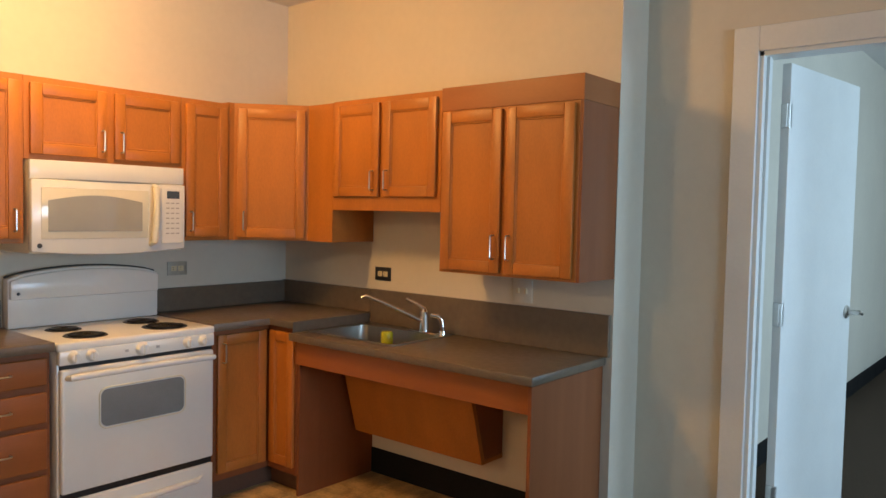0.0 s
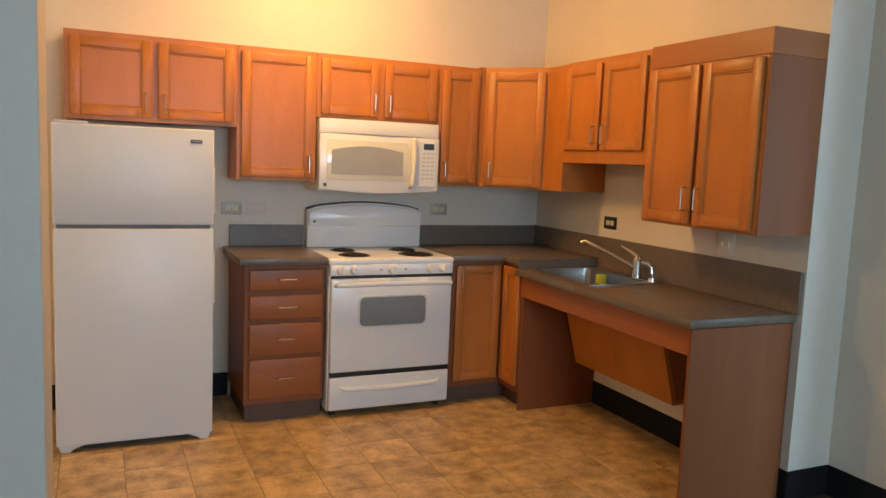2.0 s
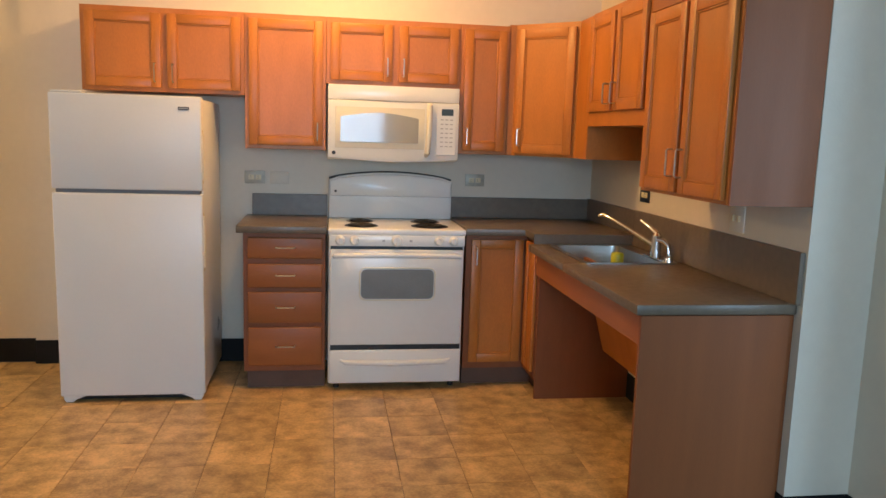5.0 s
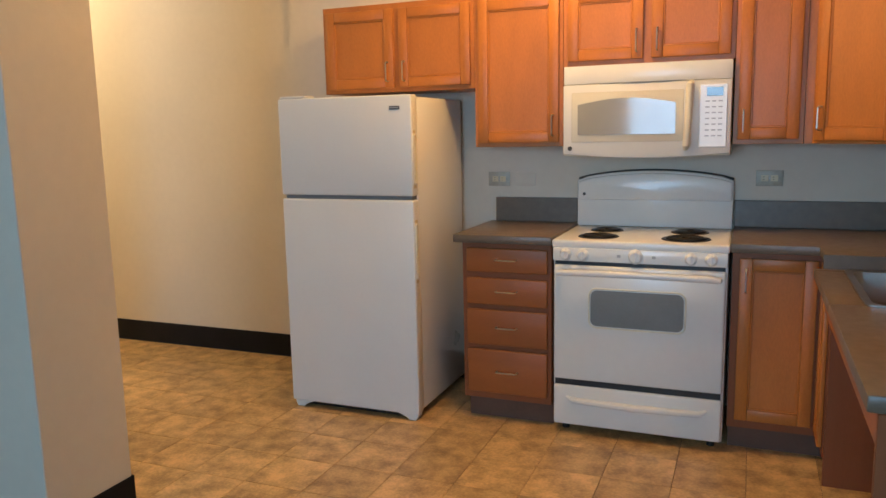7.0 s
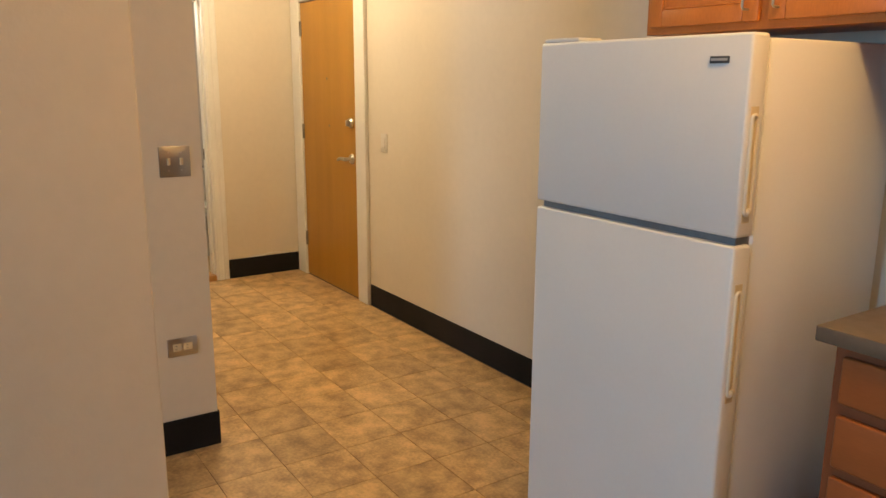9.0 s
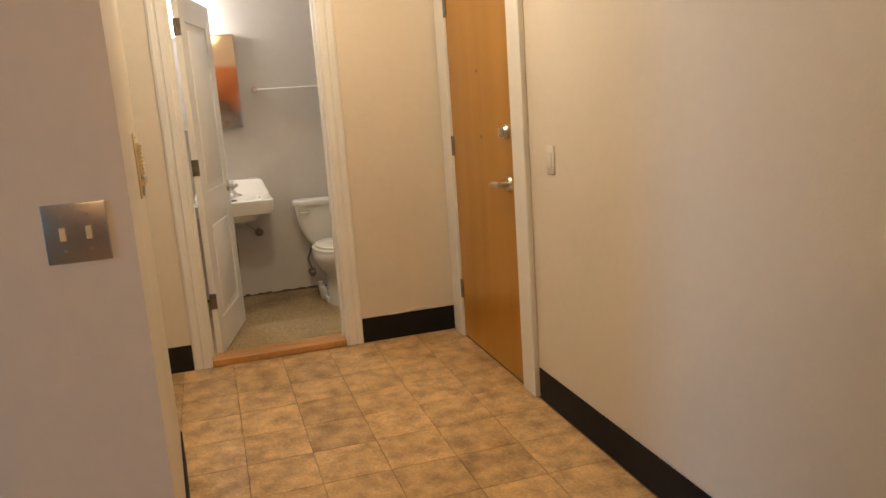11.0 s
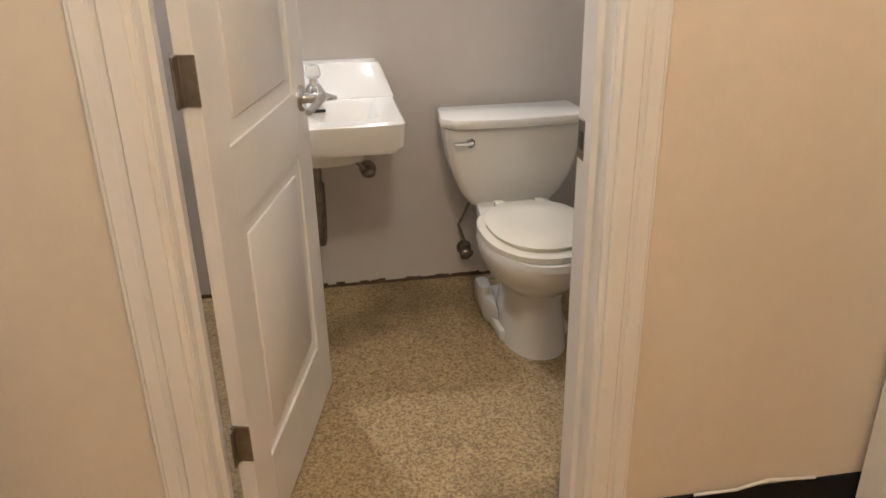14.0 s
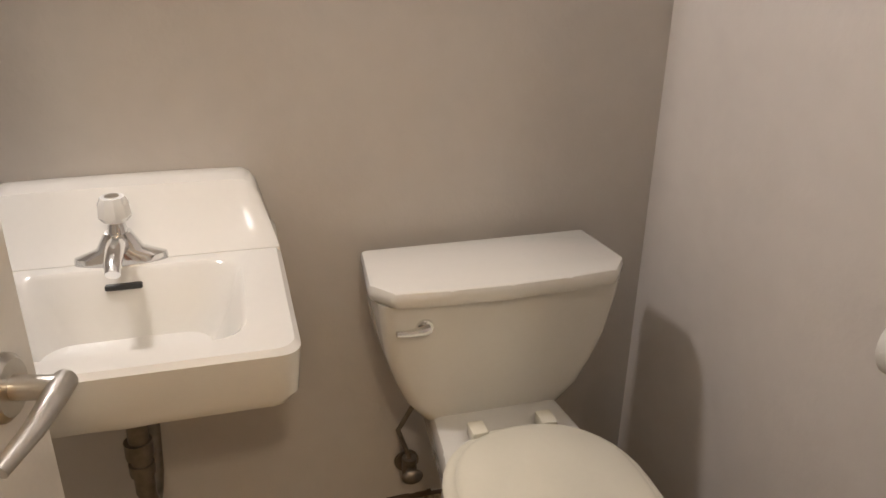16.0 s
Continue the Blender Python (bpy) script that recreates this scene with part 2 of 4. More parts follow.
    def turn(self, m):
        self.bm.transform(m)
        return self

    def done(self, name, material, parent=None, smooth=True, label="", category="", group="", kind=""):
        me = bpy.data.meshes.new(name)
        if parent is not None:
            self.bm.transform(Matrix.Translation(-Vector(parent.get("base", (0, 0, 0)))))
        self.bm.to_mesh(me)
        self.bm.free()
        me.materials.append(material)
        if smooth:
            for p in me.polygons:
                p.use_smooth = True
            me.set_sharp_from_angle(angle=radians(32))
        ob = new(name, me)
        ob.parent = parent
        return tagged(ob, label, category, group, kind)


def thing(name, label, category, base=(0, 0, 0), group="", kind=""):
    e = new(name)
    e.empty_display_size = 0.1
    e.location = base
    e["base"] = base
    return tagged(e, label, category, group, kind)


def part_in(root, sub):
    """Lets a part carry parts in the same frame as its thing."""
    sub["base"] = root["base"]
    return sub


def oval(cx, cy, z, rx, ry, n=32, front=1.0, power=2.0):
    """A rounded ring; front stretches the +x half."""
    out = []
    for k in range(n):
        a = 2 * math.pi * k / n
        c, s = math.cos(a), math.sin(a)
        c = math.copysign(abs(c) ** (2 / power), c)
        s = math.copysign(abs(s) ** (2 / power), s)
        out.append((cx + c * rx * (front if c > 0 else 1), cy + s * ry, z))
    return out


def structure(name, label, cat, shape, material):
    return shape.done(name, material, smooth=False, label=label, category=cat, kind="structure")


# ---------------- the large structure ----------------
Y_N, Y_HALL = 4.67, 4.72
X_E, X_E2, Y_JOG = 3.23, 3.50, 2.30
X_W, X_B = -3.77, -5.29
Y_S = -3.85
X_ALC = -2.55


def hall_face(x):
    """The hall's south wall runs slightly out of square."""
    return 3.20 + (x + 1.07) * 0.0574


structure("wall_north_kitchen", "cream-painted kitchen wall behind the cabinets", "wall", Shape().box(-0.28, Y_N, 0, X_E, 4.87, H_CEIL), M_WALL)
s = Shape().box(-2.66, Y_HALL, 0, -0.28, 4.87, H_CEIL).box(-3.63, Y_HALL, 2.10, -2.66, 4.87, H_CEIL).box(X_W, Y_HALL, 0, -3.63, 4.87, H_CEIL)
structure("wall_north_hall", "cream-painted hall wall with the entry door", "wall", s, M_WALL)
structure("wall_east_kitchen", "cream-painted wall behind the sink counter", "wall", Shape().box(X_E, Y_JOG, 0, 3.62, 4.87, H_CEIL), M_WALL)
s = Shape().box(X_E2, 1.775, 0, 3.62, Y_JOG, H_CEIL).box(X_E2, 0.86, 2.28, 3.62, 1.775, H_CEIL).box(X_E2, Y_S, 0, 3.62, 0.86, H_CEIL)
structure("wall_east_living", "pale painted wall with the bedroom doorway", "wall", s, M_WALL)
s = Shape().box(-3.92, 1.5, 0, X_W, 3.245, H_CEIL).box(-3.92, 3.245, 2.08, X_W, 4.02, H_CEIL).box(-3.92, 4.02, 0, X_W, 4.87, H_CEIL)
structure("wall_bathroom_door", "painted hall wall with the bathroom doorway", "wall", s, M_WALL)
structure("wall_hall_south", "cream-painted hall wall with fan control", "wall", Shape().prism([(-1.07, 3.09), (-1.07, 3.20), (X_ALC, hall_face(X_ALC)), (X_ALC, 3.0), (-1.19, 3.0), (-1.19, 3.09)], 0, H_CEIL), M_WALL)
structure("wall_switch", "grey-painted wall with switches and outlet", "wall", Shape().box(-1.19, Y_S, 0, -1.07, 3.09, H_CEIL), M_WALL)
structure("wall_alcove_east", "painted side wall of the hall alcove", "wall", Shape().box(X_ALC, 1.5, 0, X_ALC + 0.12, 3.0, H_CEIL), M_WALL)
structure("wall_alcove_south", "painted end wall of the hall alcove", "wall", Shape().box(-3.77, 1.38, 0, X_ALC + 0.12, 1.5, H_CEIL), M_WALL)
structure("pillar", "square free-standing painted pillar", "pillar", Shape().box(-0.23, 2.34, 0, 0.145, 2.725, H_CEIL, 0.004, 1), M_WALL)
# south wall with the living-room window opening
W0, W1, WZ0, WZ1 = 0.6, 2.4, 0.95, 2.35
s = Shape().box(-1.07, Y_S - 0.25, 0, W0, Y_S, H_CEIL).box(W1, Y_S - 0.25, 0, 3.62, Y_S, H_CEIL)
s.box(W0, Y_S - 0.25, 0, W1, Y_S, WZ0).box(W0, Y_S - 0.25, WZ1, W1, Y_S, H_CEIL)
structure("wall_south", "painted window wall of the living room", "wall", s, M_WALL)
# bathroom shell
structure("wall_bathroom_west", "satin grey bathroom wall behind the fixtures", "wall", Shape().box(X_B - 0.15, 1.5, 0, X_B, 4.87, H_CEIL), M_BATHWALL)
structure("wall_bathroom_north", "satin bathroom side wall, paint lightened as if lit", "wall", Shape().box(X_B, 4.62, 0, -3.92, 4.87, H_CEIL), M_BATHWALL_LIT)
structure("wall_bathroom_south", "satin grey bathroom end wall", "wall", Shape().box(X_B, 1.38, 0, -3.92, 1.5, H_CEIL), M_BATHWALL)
# bedroom shell
structure("wall_bedroom_north", "pale bedroom wall", "wall", Shape().box(3.62, 2.14, 0, 9.5, 2.26, 3.0), M_WALL)
structure("wall_bedroom_east", "pale bedroom end wall", "wall", Shape().box(9.5, -3.1, 0, 9.62, 2.26, 3.0), M_WALL)
structure("wall_bedroom_south", "pale bedroom wall under the window", "wall", Shape().box(3.62, -3.1, 0, 9.5, -2.98, 3.0), M_WALL)
structure("ceiling_bedroom", "white painted bedroom ceiling", "ceiling", Shape().box(3.62, -3.1, 3.0, 9.62, 2.26, 3.1), M_CEIL)
structure("ceiling", "white painted ceiling", "ceiling", Shape().box(-5.44, -4.1, H_CEIL, 3.62, 4.87, H_CEIL + 0.12), M_CEIL)
# floors
structure("floor_living_carpet", "dark brown ribbed carpet of the living room", "floor", Shape().box(-1.07, Y_S, -0.1, 9.5, 2.31, 0.0), M_CARPET)
structure("floor_transition", "dark strip between carpet and tiles", "trim", Shape().box(-1.07, 2.305, -0.05, X_E2, 2.345, 0.006, 0.003, 1), M_STRIP)
tile_floor = structure("floor_tiled", "brown mottled vinyl tile floor", "floor",
                       Shape().box(-3.77, 2.345, -0.1, X_E, 4.72, -0.004).box(-3.77, 1.5, -0.1, X_ALC, 2.345, -0.004), M_TILEBED)
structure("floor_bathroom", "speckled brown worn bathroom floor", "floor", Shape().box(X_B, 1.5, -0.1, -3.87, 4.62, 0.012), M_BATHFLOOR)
structure("ground", "grey paved ground outside", "ground", Shape().box(-400, -400, -0.4, 400, 400, -0.2), M_GRIME)


# cove baseboards
def base_run(name, *boxes):
    s = Shape()
    for x0, y0, x1, y1 in boxes:
        s.box(x0, y0, 0, x1, y1, 0.15, 0.003, 1)
    return structure(name, "black rubber cove baseboard along the wall", "baseboard", s, M_BASE)


T = 0.007
base_run("baseboard_north", (-2.54, Y_HALL - T, -0.28 - T, Y_HALL), (-0.28 - T, Y_N - T, -0.28, Y_HALL), (-0.28, Y_N - T, 1.03, Y_N))
base_run("baseboard_bath_wall", (X_W, 4.12, X_W + T, 4.72), (X_W, 1.5, X_W + T, 3.145))
base_run("baseboard_switch_wall", (-1.07, Y_S, -1.07 + T, 3.20 + T))
s = Shape().prism([(-1.07, 3.20), (-1.07, 3.20 + T), (X_ALC - T, hall_face(X_ALC) + T), (X_ALC - T, hall_face(X_ALC))], 0, 0.15, "z", 0.002)
s.box(X_ALC - T, 1.5, 0, X_ALC, hall_face(X_ALC) - 0.001, 0.15, 0.003, 1)
structure("baseboard_hall_south", "black rubber cove baseboard along the wall", "baseboard", s, M_BASE)
base_run("baseboard_pillar", (-0.23 - T, 2.34 - T, 0.145 + T, 2.34), (0.145, 2.34, 0.145 + T, 2.725 + T), (-0.23, 2.725, 0.145, 2.725 + T), (-0.23 - T, 2.34, -0.23, 2.725 + T))
base_run("baseboard_east", (X_E - T, Y_JOG - T, X_E2, Y_JOG), (X_E - T, Y_JOG, X_E, 3.86), (X_E2 - T, 1.90, X_E2, Y_JOG - T), (X_E2 - T, Y_S, X_E2, 0.74))
base_run("baseboard_bedroom", (3.62, 2.14 - T, 9.5, 2.14), (9.5 - T, -2.9, 9.5, 2.13))


# ---------------- door frames and doors ----------------
def casing_bars(s, plane, face, a0, a1, top, w, d, axis):
    """Moulded casing on a wall: two legs and a head with stepped profile. axis: the wall's normal, +1 or -1 by d."""
    steps = ((0, 1.0, 0.6), (0.12, 0.5, 1.0), (0.62, 0.92, 0.8))
    for f0, f1, k in steps:
        for lo, hi in ((a0 - w * f1, a0 - w * f0), (a1 + w * f0, a1 + w * f1)):
            q = sorted((face, face + d * k))
            if axis == "x":
                s.box(q[0], lo, 0, q[1], hi, top + w * f0, 0.003, 1)
            else:
                s.box(lo, q[0], 0, hi, q[1], top + w * f0, 0.003, 1)
        q = sorted((face, face + d * k))
        if axis == "x":
            s.box(q[0], a0 - w * f1, top + w * f0, q[1], a1 + w * f1, top + w * f1, 0.003, 1)
        else:
            s.box(a0 - w * f1, q[0], top + w * f0, a1 + w * f1, q[1], top + w * f1, 0.003, 1)
    return s


# bathroom doorway
s = casing_bars(Shape(), X_W, X_W, 3.245, 4.02, 2.08, 0.097, 0.022, "x")
s.box(-3.925, 3.225, 0.0, X_W + 0.004, 3.247, 2.09).box(-3.925, 4.018, 0.0, X_W + 0.004, 4.04, 2.09).box(-3.925, 3.24, 2.075, X_W + 0.004, 4.02, 2.10)
s.box(-3.85, 4.005, 0.03, -3.815, 4.019, 2.076).box(-3.85, 3.246, 0.03, -3.815, 3.26, 2.076)
s = casing_bars(s, -3.92, -3.92, 3.245, 4.02, 2.08, 0.08, -0.018, "x")
frame_bath = s.done("door_frame_bathroom", M_TRIM, label="white painted moulded bathroom door casing", category="door frame", kind="structure")
Shape().box(-3.912, 4.013, 0.925, -3.872, 4.0175, 1.005, 0.001, 1).done("strike_plate", M_HINGE, frame_bath, label="tarnished steel strike plate")
Shape().box(-3.900, 4.0115, 0.948, -3.882, 4.0145, 0.982).done("strike_hole", M_BLACK, frame_bath)
Shape().tube([(X_W + 0.012, 4.28, 0.155), (X_W + 0.016, 4.38, 0.158), (X_W + 0.014, 4.46, 0.172), (X_W + 0.016, 4.52, 0.168), (X_W + 0.010, 4.58, 0.158)], 0.004, 8).done("trim_peeling_edge", M_TRIM, label="peeling paint strip above the black baseboard", category="trim", kind="structure")
structure("sill_bathroom", "varnished oak threshold of the bathroom", "threshold", Shape().box(-3.90, 3.247, 0.0, -3.755, 4.018, 0.042, 0.008, 3), M_OAK)


def panel_door(name, label, w, h, t, panels, material, category="door"):
    """A leaf in local space: hinge edge at x 0, along +x, faces at y 0 and -t, with sunk moulded panels on both faces."""
    d = thing(name, label, category)
    s = Shape()
    xs = sorted({0, w, *[p[0] for p in panels], *[p[1] for p in panels]})
    s.box(0, -t + 0.007, 0, w, -0.007, h)
    for f0, f1 in ((-0.008, 0.0), (-t, -t + 0.008)):
        x0, x1 = panels[0][0], panels[0][1]
        s.box(0, f0, 0, x0, f1, h, 0.0015, 1).box(x1, f0, 0, w, f1, h, 0.0015, 1)
        z = 0
        for p in sorted(panels, key=lambda q: q[2]):
            s.box(x0, f0, z, x1, f1, p[2])
            z = p[3]
        s.box(x0, f0, z, x1, f1, h)
        for x0p, x1p, z0, z1 in panels:
            g = 0.045
            y0, y1 = (-0.009, -0.001) if f1 == 0.0 else (-t + 0.001, -t + 0.009)
            s.box(x0p + g, y0, z0 + g, x1p - g, y1, z1 - g, 0.006, 2)
    s.done("leaf", material, d)
    return d


def lever_handle(d, x, z, t, to=-1):
    """Lever sets on both faces of a leaf, lever pointing along to."""
    for y, k in ((0.0, 1), (-t, -1)):
        s = Shape().tube([(x, y, z), (x, y + k * 0.006, z), (x, y + k * 0.012, z)], [0.034, 0.034, 0.028], 24)
        s.tube([(x, y + k * 0.01, z), (x, y + k * 0.055, z)], [0.013, 0.012], 16)
        s.tube([(x - to * 0.012, y + k * 0.055, z), (x + to * 0.02, y + k * 0.058, z + 0.002), (x + to * 0.06, y + k * 0.056, z - 0.004), (x + to * 0.105, y + k * 0.045, z - 0.014)],
               [0.012, 0.012, 0.010, 0.008], 14)
        s.done("handle", M_NICKEL, d, label="satin nickel lever handle")


def hinge_part(d, x, y, z, hgt=0.09, material=None):
    s = Shape().tube([(x, y, z), (x, y, z + hgt)], 0.008, 12)
    s.box(x - 0.03, y - 0.004, z, x + 0.028, y + 0.001, z + hgt, 0.002, 1)
    s.box(x - 0.004, -0.037, z, x, -0.001, z + hgt, 0.0015, 1)
    return s.done("hinge", material or M_HINGE, d, label="tarnished steel hinge")


LB = 0.724
bath_door = panel_door("bathroom_door", "white panelled bathroom door standing open", LB, 2.02, 0.035,
                       [(0.115, LB - 0.125, 0.20, 0.785), (0.115, LB - 0.125, 0.94, 1.88)], M_DOORW)
lever_handle(bath_door, LB - 0.065, 0.915, 0.035, -1)
ang = math.degrees(math.atan2(0.166, -0.705))
bath_door.matrix_world = pose(-3.873, 3.276, 0.03, 0, 0, ang)
for z in (0.28, 1.045, 1.80):
    hinge_part(bath_door, 0.0, -0.004, z)

# entry door
s = Shape().box(-3.755, Y_HALL - 0.028, 0, -3.60, Y_HALL, 2.17, 0.004, 1).box(-2.69, Y_HALL - 0.028, 0, -2.55, Y_HALL, 2.17, 0.004, 1)
s.box(-3.60, Y_HALL - 0.028, 2.085, -2.69, Y_HALL, 2.17, 0.004, 1)
s.box(-3.63, Y_HALL, 0, -3.60, 4.87, 2.10).box(-2.69, Y_HALL, 0, -2.66, 4.87, 2.10).box(-3.60, Y_HALL, 2.085, -2.69, 4.87, 2.10)
s.done("door_frame_entry", M_TRIM, label="cream painted steel entry door frame", category="door frame", kind="structure")
entry = thing("entry_door", "orange maple veneer flush entry door, closed", "door", (-3.597, Y_HALL - 0.012, 0.008))
Shape().box(-3.597, Y_HALL - 0.012, 0.008, -2.693, Y_HALL + 0.033, 2.08, 0.002, 1).done("leaf", M_ENTRY, entry)
ye = Y_HALL - 0.012
xe = -2.775
s = Shape().tube([(xe, ye, 0.99), (xe, ye - 0.012, 0.99)], [0.036, 0.030], 24).tube([(xe, ye - 0.01, 0.99), (xe, ye - 0.06, 0.99)], 0.013, 16)
s.tube([(xe + 0.012, ye - 0.06, 0.99), (xe - 0.03, ye - 0.063, 0.992), (xe - 0.08, ye - 0.06, 0.988), (xe - 0.125, ye - 0.05, 0.976)], [0.013, 0.013, 0.011, 0.009], 14)
s.done("handle", M_NICKEL, entry, label="satin nickel lever handle")
s = Shape().tube([(xe, ye, 1.235), (xe, ye - 0.01, 1.235), (xe, ye - 0.022, 1.235)], [0.034, 0.034, 0.026], 24)
s.box(xe - 0.008, ye - 0.044, 1.215, xe + 0.008, ye - 0.02, 1.255, 0.003, 2)
s.done("deadbolt", M_NICKEL, entry, label="satin nickel deadbolt thumb turn")
for x, z in ((-3.15, 1.53), (-3.13, 1.20)):
    Shape().tube([(x, ye + 0.001, z), (x, ye - 0.003, z)], 0.009, 12).done("peephole", M_HINGE, entry)
for z in (0.24, 1.08, 1.84):
    hinge_part(entry, -3.598, ye - 0.004, z, 0.11)

# bedroom doorway and open leaf
s = Shape()
for x0, x1 in ((X_E2 - 0.018, X_E2), (3.62, 3.638)):
    s.box(x0, 1.775, 0, x1, 1.885, 2.39, 0.003, 1).box(x0, 0.75, 0, x1, 0.86, 2.39, 0.003, 1).box(x0, 0.86, 2.28, x1, 1.775, 2.39, 0.003, 1)
s.box(X_E2 - 0.004, 1.757, 0, 3.624, 1.777, 2.29).box(X_E2 - 0.004, 0.858, 0, 3.624, 0.878, 2.29).box(X_E2 - 0.004, 0.86, 2.262, 3.624, 1.775, 2.282)
s.box(3.54, 1.745, 0, 3.575, 1.757, 2.262).box(3.54, 0.878, 0, 3.575, 0.89, 2.262)
s.done("door_frame_bedroom", M_TRIM, label="white painted bedroom door casing", category="door frame", kind="structure")
bed_door = thing("bedroom_door", "white flush bedroom door standing open", "door")
Shape().box(0, -0.04, 0, 0.85, 0, 2.24, 0.002, 1).done("leaf", M_DOORW, bed_door)
lever_handle(bed_door, 0.79, 1.06, 0.04, 1)
bed_door.matrix_world = pose(3.68, 1.73, 0.012, 0, 0, -7.5)
for z in (0.2, 1.05, 1.95):
    hinge_part(bed_door, 0.0, -0.036, z, 0.11, M_NICKEL)

# living-room window
win = tagged(new("window_1"), "white framed paned living room window", "window", kind="structure")
win["base"] = (0, 0, 0)
s = Shape()
yw = Y_S - 0.14
for x0, x1 in ((W0, W0 + 0.07), (W1 - 0.07, W1)):
    s.box(x0, yw - 0.04, WZ0, x1, yw + 0.04, WZ1)
for z0, z1 in ((WZ0, WZ0 + 0.07), (WZ1 - 0.07, WZ1), (1.66, 1.72)):
    s.box(W0 + 0.07, yw - 0.039, z0, W1 - 0.07, yw + 0.039, z1)
for k in range(1, 4):
    x = W0 + (W1 - W0) * k / 4
    s.box(x - 0.045, yw - 0.038, WZ0 + 0.07, x + 0.045, yw + 0.038, WZ1 - 0.07)
s.done("frame", M_TRIM, win)
pane = Shape().box(W0 + 0.05, yw - 0.003, WZ0 + 0.05, W1 - 0.05, yw + 0.003, WZ1 - 0.05).done("pane", M_GLASS, win)
pane.visible_shadow = False
Shape().box(W0 - 0.06, Y_S - 0.1, WZ0 - 0.03, W1 + 0.06, Y_S + 0.04, WZ0, 0.006, 2).done("sill", M_TRIM, win)


# ---------------- kitchen ----------------
def bar_pull(s, p, q, out):
    """A slim bar handle between p and q that stands off by the vector out."""
    p, q, o = Vector(p), Vector(q), Vector(out)
    return s.tube([p, p + o * 0.8, p + o + (q - p) * 0.05, q + o - (q - p) * 0.05, q + o * 0.8, q], 0.0038, 8)


def cab_door(parent, p0, p1, z0, z1, nrm, pull=None, name="door"):
    """A recessed-panel door on the segment p0-p1 (plan), facing nrm. pull: (fraction along, z0, z1)."""
    a, b = Vector((*p0, 0)), Vector((*p1, 0))
    u = (b - a).normalized()
    n = Vector((*nrm, 0)).normalized()
    L = (b - a).length
    m = Matrix(((u.x, n.x, 0, a.x), (u.y, n.y, 0, a.y), (0, 0, 1, 0), (0, 0, 0, 1)))
    r, t = 0.052, 0.020
    s = Shape()
    s.box(0, 0.001, z0, r, t, z1, 0.004, 2, m).box(L - r, 0.001, z0, L, t, z1, 0.004, 2, m)
    s.box(r, 0.001, z0, L - r, t - 0.0005, z0 + r, 0.004, 2, m).box(r, 0.001, z1 - r, L - r, t - 0.0005, z1, 0.004, 2, m)
    # sloping inner bead and sunk panel
    s.box(r - 0.002, 0.001, z0 + r - 0.002, L - r + 0.002, 0.009, z1 - r + 0.002, 0, 1, m)
    g = 0.009
    for x0, x1, y0, y1 in ((r - 0.001, r + g, z0 + r, z1 - r), (L - r - g, L - r + 0.001, z0 + r, z1 - r), (r, L - r, z0 + r - 0.001, z0 + r + g), (r, L - r, z1 - r - g, z1 - r + 0.001)):
        s.box(x0, 0.008, y0, x1, 0.0145, y1, 0.003, 1, m)
    d = part_in(parent, s.done(name, M_WOOD, parent))
    if pull:
        f, h0, h1 = pull
        h = Shape()
        bar_pull(h, m @ Vector((L * f, t, h0)), m @ Vector((L * f, t, h1)), n * 0.028)
        h.done("handle", M_NICKEL, d, label="satin nickel bar pull")
    return d


def wall_unit(label, x0, x1, z0, z1, doors, front=4.35):
    c = thing("wall_cabinet", label, "cabinet", ((x0 + x1) / 2, Y_N, z0), group="kitchen wall cabinets")
    Shape().box(x0 + 0.0005, front, z0, x1 - 0.0005, Y_N - 0.001, z1, 0.0015, 1).done("body", M_WOOD, c)
    for a, b, f in doors:
        cab_door(c, (a, front), (b, front), z0 + 0.022, z1 - 0.03, (0, -1), (f, z0 + 0.055, z0 + 0.155))
    return c


LABW = "orange-stained maple wall cabinet with recessed-panel "
wall_unit(LABW + "doors above the fridge", 0.14, 1.02, 1.67, 2.13, ((0.165, 0.567, 0.92), (0.60, 1.0, 0.08)))
wall_unit(LABW + "door beside the microwave", 1.02, 1.48, 1.37, 2.13, ((1.043, 1.462, 0.93),))
wall_unit(LABW + "doors above the microwave", 1.48, 2.27, 1.755, 2.13, ((1.505, 1.862, 0.92), (1.90, 2.25, 0.08)))
wall_unit("narrow " + LABW + "door by the corner", 2.27, 2.565, 1.37, 2.13, ((2.29, 2.545, 0.09),))
# diagonal corner unit with its filler
c = thing("corner_wall_cabinet", "diagonal orange-stained maple corner wall cabinet", "cabinet", (3.0, Y_N, 1.37), group="kitchen wall cabinets")
Shape().prism([(2.566, Y_N - 0.001), (2.566, 4.35), (2.60, 4.35), (2.905, 4.07), (2.905, 3.862), (X_E - 0.001, 3.862), (X_E - 0.001, Y_N - 0.001)], 1.37, 2.14).done("body", M_WOOD, c)
nd = Vector((-(4.35 - 4.07), -(2.905 - 2.60)))
cab_door(c, (2.615, 4.336), (2.892, 4.082), 1.385, 2.11, nd, (0.10, 1.43, 1.53))
